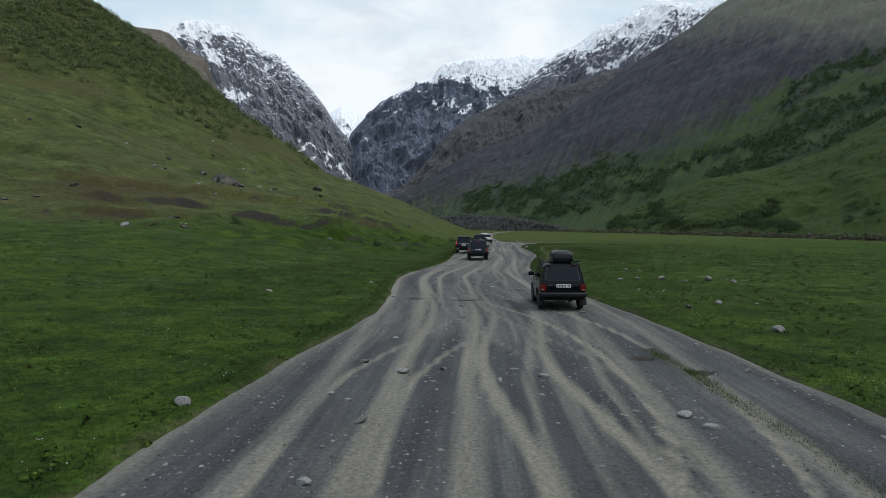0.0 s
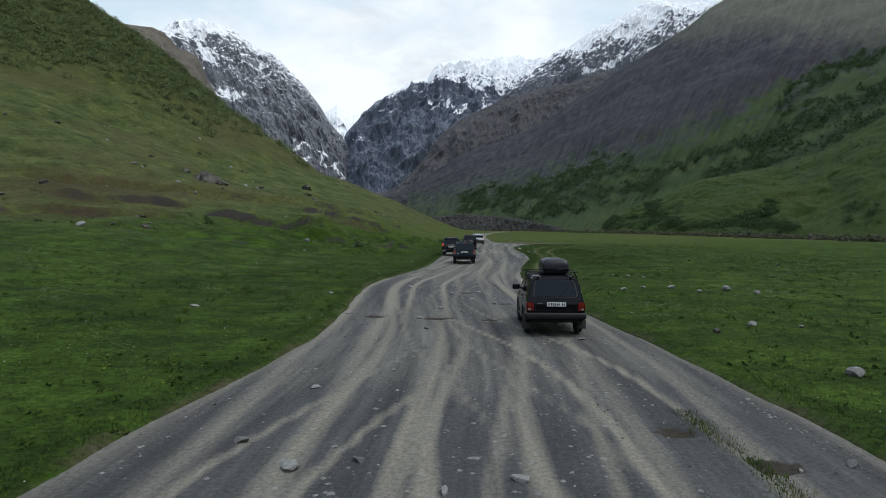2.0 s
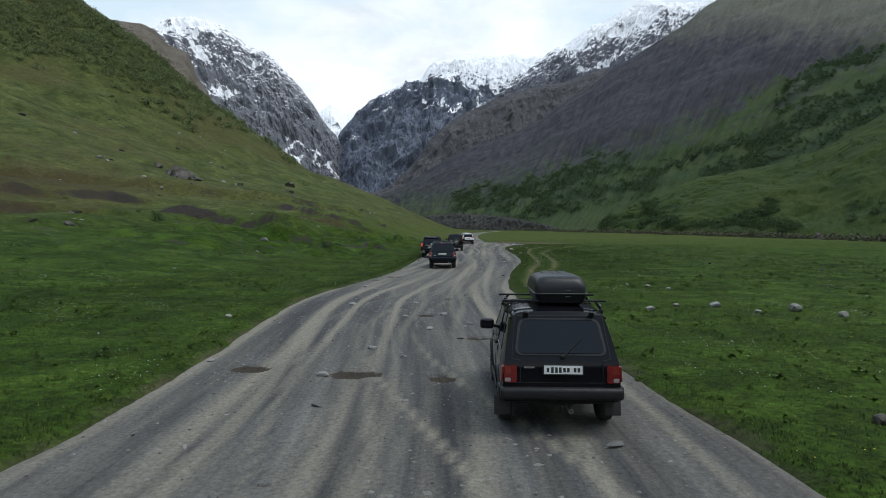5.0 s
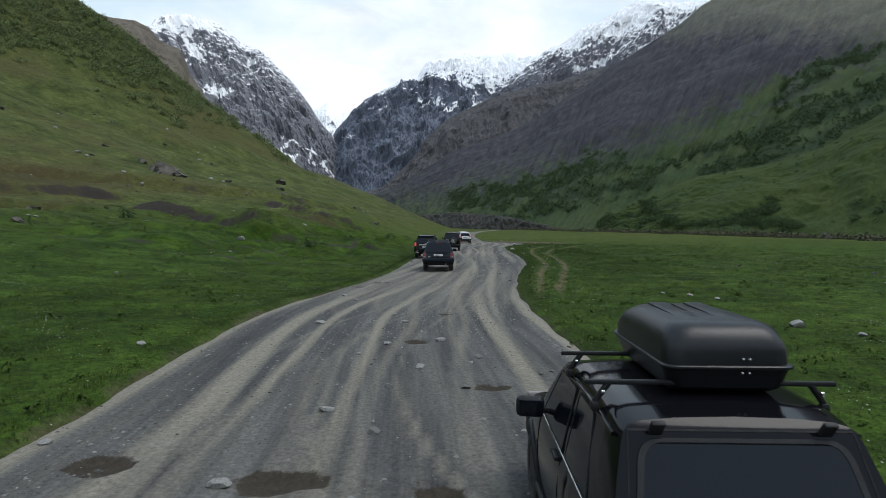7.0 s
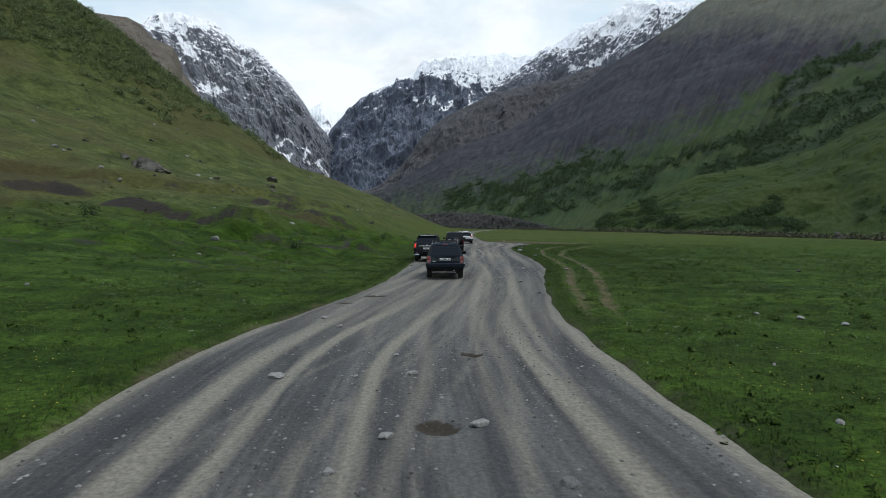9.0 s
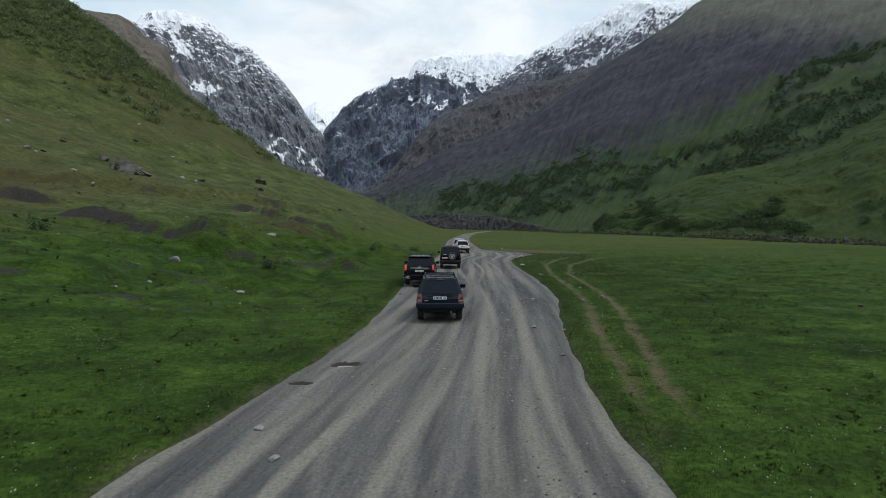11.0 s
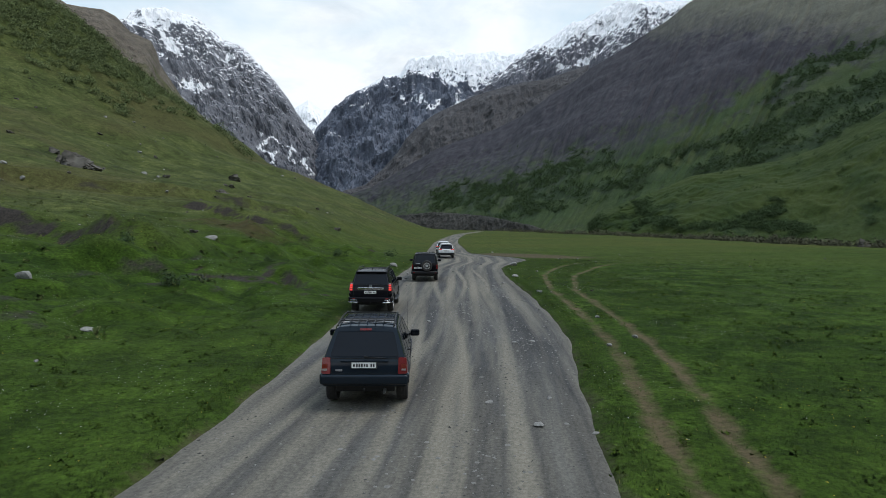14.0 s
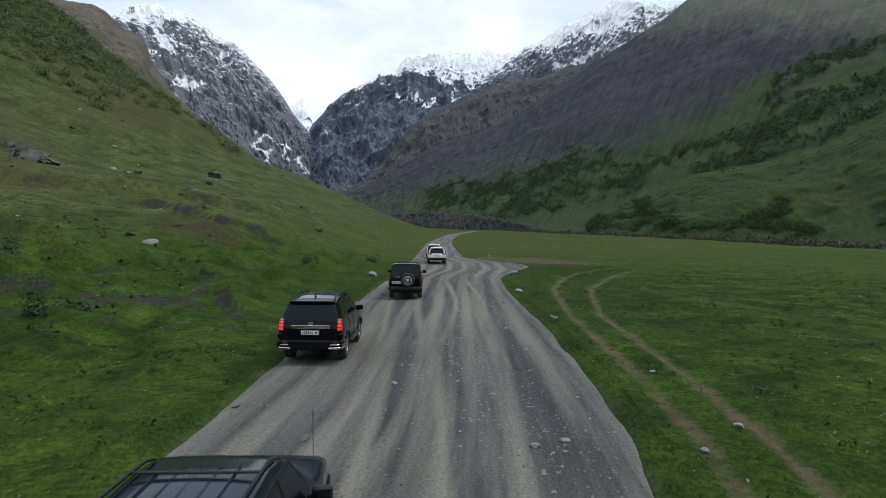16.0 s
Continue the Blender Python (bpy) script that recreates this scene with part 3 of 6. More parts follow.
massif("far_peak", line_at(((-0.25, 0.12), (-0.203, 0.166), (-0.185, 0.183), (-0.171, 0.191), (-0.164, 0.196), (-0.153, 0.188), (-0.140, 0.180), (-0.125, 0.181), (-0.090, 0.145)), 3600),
       ((-0.25, 0.092, 3300), (-0.146, 0.092, 3300), (-0.090, 0.065, 3300)), HAZED_FAR_SNOW, 120, 80, 1.0, 30, 200, "far snow-covered peak", 5.0, 0.1, high_foot=True)
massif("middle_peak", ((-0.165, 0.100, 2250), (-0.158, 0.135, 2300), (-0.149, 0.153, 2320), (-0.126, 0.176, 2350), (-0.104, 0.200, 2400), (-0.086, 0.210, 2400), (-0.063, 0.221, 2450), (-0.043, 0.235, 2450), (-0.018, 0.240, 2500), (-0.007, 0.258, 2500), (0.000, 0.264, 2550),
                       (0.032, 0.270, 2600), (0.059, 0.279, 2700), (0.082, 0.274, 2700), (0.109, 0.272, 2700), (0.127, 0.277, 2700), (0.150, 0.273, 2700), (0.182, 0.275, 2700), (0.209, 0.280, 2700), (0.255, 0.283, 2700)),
       ((-0.146, 0.015, 1550), (-0.109, 0.010, 1450), (-0.063, 0.010, 1350), (0.037, 0.015, 1300), (0.220, 0.015, 1300)), HAZED_ROCK_B, 330, 210, 0.95, 85, 250, "dark rocky mountain with snowfields on top", 2.0, 0.08, gain=0.60, ribs=0.15,
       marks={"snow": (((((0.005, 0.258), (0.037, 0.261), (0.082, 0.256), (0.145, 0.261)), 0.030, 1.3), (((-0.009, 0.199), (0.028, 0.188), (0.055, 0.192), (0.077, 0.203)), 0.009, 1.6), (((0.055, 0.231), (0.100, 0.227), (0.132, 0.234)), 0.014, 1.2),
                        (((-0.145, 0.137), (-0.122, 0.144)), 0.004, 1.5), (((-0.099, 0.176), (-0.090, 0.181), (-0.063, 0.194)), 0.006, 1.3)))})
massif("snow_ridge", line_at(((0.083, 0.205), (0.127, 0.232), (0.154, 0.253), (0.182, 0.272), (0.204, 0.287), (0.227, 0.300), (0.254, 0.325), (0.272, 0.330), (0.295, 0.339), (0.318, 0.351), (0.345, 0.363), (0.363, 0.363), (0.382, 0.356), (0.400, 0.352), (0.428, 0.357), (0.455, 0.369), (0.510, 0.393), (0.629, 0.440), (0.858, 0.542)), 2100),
       ((0.056, 0.092, 1500), (0.129, 0.102, 1500), (0.312, 0.138, 1500), (0.495, 0.184, 1500), (0.861, 0.275, 1500)), HAZED_ROCK_C, 320, 140, 1.0, 65, 200, "jagged snow-covered mountain ridge", 3.0, 0.4, high_foot=True, gain=0.60, ribs=0.15,
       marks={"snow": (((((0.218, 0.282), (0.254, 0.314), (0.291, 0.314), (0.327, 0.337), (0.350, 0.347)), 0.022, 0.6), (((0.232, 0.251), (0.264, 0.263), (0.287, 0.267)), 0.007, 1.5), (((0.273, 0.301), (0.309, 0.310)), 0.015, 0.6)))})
massif("brown_shoulder", line_at(((-1.152, 0.751), (-0.926, 0.634), (-0.673, 0.449), (-0.578, 0.373), (-0.543, 0.344), (-0.517, 0.328), (-0.495, 0.324), (-0.465, 0.322), (-0.447, 0.313), (-0.425, 0.289), (-0.394, 0.275), (-0.386, 0.259), (-0.381, 0.241), (-0.368, 0.222), (-0.351, 0.195), (-0.324, 0.170), (-0.280, 0.129)), 800),
       ((-1.152, 0.092, 420), (-0.695, 0.065, 420), (-0.420, 0.047, 450), (-0.237, 0.019, 500)), SHOULDER, 220, 120, 1.0, 20, 90, "brown grassy mountain shoulder", 4.0, 0.2, high_foot=True, ribs=0.15, rib_count=30)

TREELINE = np.array(((-0.30, 0.03), (-0.095, 0.050), (-0.009, 0.068), (0.083, 0.089), (0.220, 0.121), (0.312, 0.148), (0.403, 0.180), (0.486, 0.212), (0.541, 0.233), (0.606, 0.261), (0.661, 0.289), (0.742, 0.319), (0.956, 0.408), (1.516, 0.606)))
GREEN_BANDS = ((((0.773, 0.270), (0.744, 0.262), (0.681, 0.241), (0.625, 0.223)), 0.014, 0.7), (((0.569, 0.231), (0.487, 0.172), (0.432, 0.139), (0.358, 0.104), (0.294, 0.074), (0.230, 0.058)), 0.020, 0.7),
               (((0.635, 0.195), (0.542, 0.184), (0.496, 0.158), (0.460, 0.141)), 0.014, 0.6), (((0.525, 0.123), (0.433, 0.095), (0.359, 0.064), (0.295, 0.040), (0.221, 0.027)), 0.018, 0.7))
WOOD_BANDS = ((((0.569, 0.218), (0.615, 0.245), (0.652, 0.261), (0.743, 0.292), (0.85, 0.33)), 0.014, 1.0), (((0.9, 0.27), (0.775, 0.233), (0.745, 0.226), (0.663, 0.196), (0.589, 0.168), (0.539, 0.138)), 0.030, 1.0), (((0.80, 0.200), (0.746, 0.192), (0.683, 0.165), (0.628, 0.138), (0.572, 0.119), (0.498, 0.102), (0.442, 0.086)), 0.015, 1.1),
              (((0.534, 0.154), (0.469, 0.128), (0.414, 0.112), (0.359, 0.089)), 0.011, 1.0), (((0.359, 0.077), (0.313, 0.065), (0.257, 0.054), (0.193, 0.048), (0.166, 0.030)), 0.018, 1.0), (((0.312, 0.107), (0.248, 0.092), (0.184, 0.069), (0.120, 0.051), (0.05, 0.040)), 0.022, 0.8),
              (((0.230, 0.030), (0.166, 0.020), (0.10, 0.022)), 0.010, 0.8))


def slope_turf(az, el):
    below = (np.interp(az, TREELINE[:, 0], TREELINE[:, 1]) - 0.018 - el) / 0.06
    return np.maximum(np.clip(0.45 + 0.35 * below, 0, 0.8), np.max([near_line(az, el, line, w) * s + 0.3 * (near_line(az, el, line, w) > 0) for line, w, s in GREEN_BANDS], axis=0))


massif("dark_slope", ((-0.120, 0.020, 1150), (-0.095, 0.048, 1150), (-0.063, 0.059, 1150), (-0.036, 0.075, 1150), (0.000, 0.098, 1150), (0.037, 0.119, 1120), (0.082, 0.135, 1110), (0.128, 0.150, 1100), (0.173, 0.172, 1100), (0.219, 0.206, 1060), (0.255, 0.227, 1050), (0.283, 0.249, 1040), (0.310, 0.267, 1030),
                      (0.355, 0.295, 1010), (0.401, 0.322, 1000), (0.437, 0.352, 990), (0.460, 0.368, 985), (0.52, 0.406, 970), (0.582, 0.444, 960), (0.65, 0.484, 950), (0.72, 0.525, 945), (0.855, 0.604, 930), (1.1, 0.72, 880), (1.591, 0.921, 700)),
       ((-0.120, 0.009, 900), (-0.095, 0.008, 860), (-0.063, 0.007, 790), (-0.018, 0.005, 680), (0.037, 0.003, 580), (0.101, 0.001, 490), (0.184, 0.001, 420), (0.294, -0.001, 365), (0.449, -0.003, 310), (0.678, -0.010, 240), (1.044, -0.022, 185), (1.867, -0.036, 120)), SLOPE, 420, 240, 1.15, 11, 120, "dark mountainside with green lower slopes", 6.0, 0.4,
       ribs=0.5, rib_count=80, rib_long=4.0, shift=0.32, rocky=False, marks={"turf": slope_turf, "wood": WOOD_BANDS, "pale": ((((0.40, 0.36), (0.50, 0.375), (0.60, 0.365), (0.70, 0.360), (0.80, 0.345), (0.958, 0.372), (1.4, 0.6)), 0.085, 1.0),)})
massif("green_spur", ((0.277, 0.003, 330), (0.295, 0.021, 335), (0.332, 0.042, 340), (0.387, 0.061, 350), (0.433, 0.079, 355), (0.498, 0.093, 360), (0.572, 0.107, 360), (0.628, 0.124, 355), (0.665, 0.141, 350), (0.702, 0.164, 345), (0.746, 0.189, 340), (0.868, 0.261, 330), (1.144, 0.428, 300), (1.888, 0.793, 250)),
       ((0.257, -0.002, 300), (0.312, -0.003, 270), (0.495, -0.006, 235), (0.740, -0.014, 200), (1.135, -0.025, 150), (1.867, -0.040, 100)), SPUR, 300, 140, 0.8, 7, 45, "grassy green hill spur with thickets", 7.0, 0.25, ribs=0.35, rib_count=22, rocky=False,
       marks={"turf": lambda az, el: np.full(az.shape, 0.85), "wood": ((((0.36, 0.022), (0.40, 0.035)), 0.014, 0.8), (((0.48, 0.005), (0.53, 0.022), (0.56, 0.034)), 0.010, 0.8), (((0.26, 0.004), (0.33, 0.010), (0.45, 0.004), (0.6, 0.0)), 0.008, 0.8), (((0.69, 0.030), (0.75, 0.03)), 0.012, 0.6)),
              "pale": ((((0.50, 0.045), (0.62, 0.040), (0.75, 0.020)), 0.010, 0.9),)})

RIB = mountain_material("ribbed_rock", (0.070, 0.070, 0.078), (0.128, 0.123, 0.122), tex=2.2)
massif("ribbed_ridge", line_at(((-0.125, 0.03), (-0.109, 0.050), (-0.072, 0.063), (-0.045, 0.088), (-0.022, 0.114), (-0.009, 0.136), (0.014, 0.159), (0.037, 0.176), (0.073, 0.193), (0.100, 0.205), (0.132, 0.216), (0.159, 0.223), (0.178, 0.228), (0.209, 0.232), (0.282, 0.258)), 1480),
       ((-0.125, 0.015, 1200), (0.019, 0.040, 1200), (0.092, 0.090, 1200), (0.156, 0.130, 1200), (0.282, 0.19, 1200)), RIB, 300, 120, 1.0, 18, 110, "dark ribbed rocky ridge", 9.0, 0.1, high_foot=True, ribs=0.7, rib_count=16, rib_long=3.5, shift=-0.03)
massif("river_cliff", ((-0.054, 0.012, 560), (0.001, 0.018, 540), (0.037, 0.021, 520), (0.083, 0.019, 500), (0.119, 0.016, 480), (0.150, 0.010, 460), (0.180, 0.004, 450), (0.207, -0.003, 440)),
       ((-0.054, -0.001, 520), (0.037, -0.001, 490), (0.129, -0.001, 450), (0.207, -0.001, 420)), mountain_material("cliff_shale", (0.050, 0.051, 0.048), (0.112, 0.108, 0.098), tex=8.0, drip=0.4), 220, 40, 0.6, 4.0, 14, "grey eroded river cliff", 8.0, 0.3, ribs=0.35, rib_count=30, rib_long=3.0)

# unseen valley sides behind the camera; they also darken what the cars reflect
def valley_behind():
    nu, nv = 90, 24
    verts = []
    for j in range(nv + 1):
        v = j / nv
        for i in range(nu + 1):
            a = radians(160 + 220 * i / nu)
            d = 300 + 500 * v
            h = (v ** 1.1) * 330 * (0.75 + 0.45 * noise.noise((i * 0.11, 0.5, 0))) * (1 - 0.45 * math.exp(-((i / nu - 0.5) / 0.12) ** 2))
            p = Vector((math.cos(a) * d, math.sin(a) * d + 20, h - 9))
            verts.append(p + Vector((0, 0, 12 * v * noise.fractal(p / 60, 1, 2, 4))))
    k = nu + 1
    faces = [(j * k + i, j * k + i + 1, (j + 1) * k + i + 1, (j + 1) * k + i) for j in range(nv) for i in range(nu)]
    return mesh_of("valley_side_behind", np.array(verts), np.array(faces), SLOPE)


tagged(valley_behind(), "green mountainsides closing the valley", "mountain", kind="structure")

# ---- car materials ----


def paint(name, colour, rough=0.22, dust=0.25, spec=0.14):
    m, t, b = material(name, rough, 0, spec)
    obj = node(t, "ShaderNodeTexCoord").outputs["Object"]
    z = node(t, "ShaderNodeSeparateXYZ", Vector=obj).outputs["Z"]
    n = noise_tex(t, obj, 3.5, 6, 0.7)
    low_dirt = calc(t, "MULTIPLY", ramp(t, calc(t, "ADD", z, calc(t, "MULTIPLY", n, 0.5)), (0.55, 1.0), (1.0, 0.12)), dust)
    t.links.new(mix(t, calc(t, "MULTIPLY", low_dirt, n), colour, (0.16, 0.15, 0.135)), b.inputs["Base Color"])
    t.links.new(calc(t, "ADD", rough, calc(t, "MULTIPLY", low_dirt, 0.7)), b.inputs["Roughness"])
    b.inputs["Coat Weight"].default_value, b.inputs["Coat Roughness"].default_value = 0.10, 0.03
    return m


BLACK = paint("black_paint", (0.004, 0.004, 0.006), 0.12, 0.10)
BLUE = paint("dark_blue_paint", (0.008, 0.014, 0.022), 0.12, 0.12, 0.20)
WHITE = paint("white_paint", (0.72, 0.73, 0.74), 0.25, 0.5)
PLASTIC = simple("black_plastic", (0.014, 0.014, 0.015), 0.5, 0, 0.25, 9, 0.15, 0, 0.3)
BOXPLASTIC = simple("satin_roof_box_plastic", (0.011, 0.012, 0.014), 0.36, 0, 0.2, 40, 0.08, 0, 0.35)
GREYPLASTIC = simple("grey_bumper_plastic", (0.016, 0.017, 0.020), 0.5, 0, 0.25, 9, 0.15)
RUBBER = simple("dusty_rubber", (0.035, 0.033, 0.031), 0.85, 0, 0.35, 14, 0.5)
CHROME = simple("chrome", (0.58, 0.58, 0.59), 0.2, 1.0, 0.1, 12)
ALLOY = simple("alloy", (0.42, 0.42, 0.43), 0.35, 1.0, 0.2, 12)
RIMWHITE = simple("pale_wheel_paint", (0.55, 0.55, 0.55), 0.45, 0, 0.15, 9)
# dark window tint, with the blue of reflected sky added to the base colour
GLASS = simple("tinted_glass", (0.004, 0.006, 0.010), 0.05, 0, 0.2, 3, 0, 0, 0.28)
LENS = simple("red_lens", (0.15, 0.007, 0.007), 0.15, 0, 0.2, 30, 0, 0.5)
AMBER = simple("amber_lens", (0.16, 0.018, 0.010), 0.15, 0, 0.2, 30, 0, 0.5)
CLEAR = simple("clear_lens", (0.26, 0.22, 0.21), 0.15, 0, 0.2, 30, 0, 0.5)
PLATE = simple("plate_white", (0.72, 0.72, 0.70), 0.4, 0, 0.08, 9)
INK = simple("plate_ink", (0.02, 0.02, 0.022), 0.6)
SEAM = simple("seam", (0.004, 0.004, 0.004), 0.8)
BRAKE, bt, bb = material("lit_brake_lens", 0.2)
bb.inputs["Base Color"].default_value = (0.5, 0.02, 0.015, 1)
bb.inputs["Emission Color"].default_value = (1.0, 0.05, 0.03, 1)
bb.inputs["Emission Strength"].default_value = 0.65


# ---- mesh helpers ----


def part(name, bm, mat, parent, label="", smooth=40):
    me = bpy.data.meshes.new(name)
    bmesh.ops.recalc_face_normals(bm, faces=bm.faces)
    bm.to_mesh(me)
    bm.free()
    me.materials.append(mat)
    if smooth:
        me.polygons.foreach_set("use_smooth", [True] * len(me.polygons))
        me.set_sharp_from_angle(angle=radians(smooth))
    ob = new(name, me)
    ob.parent = parent
    return tagged(ob, label)


def block(size, at=(0, 0, 0), turn=(0, 0, 0), bevel=0.01, seg=2, taper=None):
    bm = bmesh.new()
    bmesh.ops.create_cube(bm, size=1)
    for v in bm.verts:
        k = (taper if taper and v.co.z > 0 else 1)
        v.co = Vector((v.co.x * size[0] * k, v.co.y * size[1] * k, v.co.z * size[2]))
    if bevel:
        bmesh.ops.bevel(bm, geom=bm.edges[:], offset=min(bevel, min(size) * 0.45), segments=seg, affect="EDGES", profile=0.5)
    bm.transform(pose(*at, *turn))
    return bm


def lathe(profile, seg=32, axis="X", at=(0, 0, 0)):
    """Turns (radius, along) points round an axis."""
    bm = bmesh.new()
    rings = []
    for r, a in profile:
        ring = []
        for i in range(seg):
            t = 2 * math.pi * i / seg
            p = (a, r * math.cos(t), r * math.sin(t)) if axis == "X" else (r * math.cos(t), a, r * math.sin(t)) if axis == "Y" else (r * math.cos(t), r * math.sin(t), a)
            ring.append(bm.verts.new(Vector(p) + Vector(at)))
        rings.append(ring)
    for a, b in zip(rings, rings[1:]):
        for i in range(seg):
            bm.faces.new((a[i], a[(i + 1) % seg], b[(i + 1) % seg], b[i]))
    for ring in (rings[0], rings[-1]):
        if (ring[0].co - ring[seg // 2].co).length > 0.004:
            bm.faces.new(ring)
    return bm


def tube(points, r, seg=10):
    """A round bar along points."""
    bm = bmesh.new()
    pts = [Vector(p) for p in points]
    rings = []
    for i, p in enumerate(pts):
        d = (pts[min(i + 1, len(pts) - 1)] - pts[max(i - 1, 0)]).normalized()
        a = d.orthogonal().normalized() if i == 0 else (rings[-1][1] - d * rings[-1][1].dot(d)).normalized()
        b = d.cross(a)
        rings.append(([bm.verts.new(p + r * (a * math.cos(2 * math.pi * k / seg) + b * math.sin(2 * math.pi * k / seg))) for k in range(seg)], a))
    for (m, _), (n, _) in zip(rings, rings[1:]):
        for k in range(seg):
            bm.faces.new((m[k], m[(k + 1) % seg], n[(k + 1) % seg], n[k]))
    bm.faces.new(rings[0][0])
    bm.faces.new(rings[-1][0])
    return bm


def rounded(points, r, seg=4):
    """A polygon in the plane with its corners rounded."""
    out = []
    n = len(points)
    for i in range(n):
        p, a, b = Vector(points[i]), Vector(points[i - 1]), Vector(points[(i + 1) % n])
        da, db = (a - p), (b - p)
        k = min(r, da.length * 0.45, db.length * 0.45)
        s, e = p + da.normalized() * k, p + db.normalized() * k
        for j in range(seg + 1):
            t = j / seg
            out.append(s * (1 - t) ** 2 + p * 2 * t * (1 - t) + e * t * t)
    return out


def plate_of(outline, put, off, thick):
    """A thin panel: an outline in the plane laid on a surface by put(u, v, height)."""
    bm = bmesh.new()
    top = [bm.verts.new(put(p[0], p[1], off)) for p in outline]
    low = [bm.verts.new(put(p[0], p[1], off - thick)) for p in outline]
    bm.faces.new(top)
    n = len(outline)
    for i in range(n):
        bm.faces.new((top[i], top[(i + 1) % n], low[(i + 1) % n], low[i]))
    return bm


def ring_of(outline, put, off, width, thick):
    """A thin raised frame along an outline."""
    bm = bmesh.new()
    c = sum((Vector(p) for p in outline), Vector((0, 0))) / len(outline)
    n = len(outline)
    inner = []
    for p in outline:
        d = Vector(p) - c
        inner.append(c + d * (1 - width / d.length))
    a = [bm.verts.new(put(p[0], p[1], off)) for p in outline]
    b = [bm.verts.new(put(p[0], p[1], off)) for p in inner]
    a2 = [bm.verts.new(put(p[0], p[1], off - thick)) for p in outline]
    b2 = [bm.verts.new(put(p[0], p[1], off - thick)) for p in inner]
    for i in range(n):
        j = (i + 1) % n
        bm.faces.new((a[i], a[j], b[j], b[i]))
        bm.faces.new((a[i], a[j], a2[j], a2[i]))
        bm.faces.new((b[i], b[j], b2[j], b2[i]))
    return bm


# ---- cars ----


def rect(x0, x1, z0, z1):
    return ((x0, z0), (x1, z0), (x1, z1), (x0, z1))


def make_car(s):
    """A car with its rear bumper at y = 0, nose along +y, standing on z = 0. s: its measures."""
    L, body_mat = s["length"], s["paint"]
    car = new(s["name"])
    wz, wx = zip(*s["side"])
    tz, tx = zip(*s["lean"])
    py, pz = zip(*s["top"])
    r, ya, yb, track, tw = s["wheel"]
    arch = r + 0.055

    def half(z):
        return float(np.interp(z, wz, wx))

    def plan(y):
        return float(np.interp(y, (0, 0.10, 0.35, L - 0.9, L - 0.25, L), (0.965, 0.985, 1, 1, 0.95, 0.86)))

    def lean(y, z):
        return y + float(np.interp(z, tz, tx)) * max(0.0, 1 - y / 1.3)

    def roof(y):
        return float(np.interp(y, py, pz))

    def low(y):
        z = s["sill"] + (0.10 if y < 0.35 or y > L - 0.5 else 0)
        for a in (ya, yb):
            if abs(y - a) < arch:
                z = max(z, r + math.sqrt(arch ** 2 - (y - a) ** 2))
        return z

    ys = sorted(set([0, 0.06, 0.2, 0.35, L, L - 0.05, L - 0.2, L - 0.5] + list(py) + list(np.linspace(0.5, L - 0.6, 12))
                    + [a + arch * k for a in (ya, yb) for k in (-1.001, -0.97, -0.87, -0.7, -0.45, -0.15, 0.15, 0.45, 0.7, 0.87, 0.97, 1.001)]))
    ys = [y for i, y in enumerate(ys) if i == 0 or y - ys[i - 1] > 0.003]
    bm = bmesh.new()
    sections = []
    for y in ys:
        top, zl, k = roof(y), low(y), plan(y)
        zs = [zl + (top - 0.10 - zl) * f for f in (0, 0.06, 0.2, 0.36, 0.5, 0.6, 0.72, 0.86, 1)]
        pts = [(half(zl) * k - 0.05, zl - 0.01)] + [(half(z) * k, z) for z in zs]
        e = half(top - 0.10) * k
        pts += [(e - 0.015, top - 0.055), (e - 0.05, top - 0.02), (e - 0.12, top - 0.002), (e * 0.5, top + 0.012), (0, top + 0.018)]
        right = [bm.verts.new((x, lean(y, z), z)) for x, z in pts]
        left = [bm.verts.new((-x, lean(y, z), z)) for x, z in pts[:-1]]
        sections.append(right + left[::-1])
    n = len(sections[0])
    for a, b in zip(sections, sections[1:]):
        for i in range(n - 1):
            bm.faces.new((a[i], a[i + 1], b[i + 1], b[i]))
        bm.faces.new((a[0], b[0], b[-1], a[-1]))
    m = n // 2
    for sec in (sections[0], sections[-1]):
        for i in range(m - 1):
            bm.faces.new((sec[i], sec[i + 1], sec[n - 2 - i], sec[n - 1 - i]))
        bm.faces.new((sec[m - 1], sec[m], sec[m + 1]))
    body = part("body", bm, body_mat, car, smooth=32)

    def on_side(side):
        return lambda y, z, o: Vector((side * (half(z) * plan(y) + o), lean(y, z), z))

    def on_rear(x, z, o):
        return Vector((x, lean(0, z) - o, z))

    def on_roof(x, y, o):
        return Vector((x, lean(y, roof(y)), roof(y) + 0.016 + o))

    part("underbody", block((1.25, L - 0.5, 0.3), (0, L / 2, 0.5), bevel=0.03), PLASTIC, car)

    # wheels
    for y in (ya, yb):
        for side in (-1, 1):
            x = side * (track / 2)
            wheel = new("wheel")
            wheel.parent = car
            wheel.location = (x, y, r)
            h = tw / 2
            part("tyre", lathe([(r * 0.62, -h * 0.8), (r * 0.72, -h), (r * 0.9, -h), (r * 0.97, -h * 0.86), (r * 0.985, -h * 0.5), (r, -h * 0.46), (r, -h * 0.05),
                                (r * 0.98, -h * 0.03), (r * 0.98, h * 0.03), (r, h * 0.05), (r, h * 0.46), (r * 0.985, h * 0.5), (r * 0.97, h * 0.86), (r * 0.9, h),
                                (r * 0.72, h), (r * 0.62, h * 0.8)], 40), RUBBER, wheel)
            o = side * h
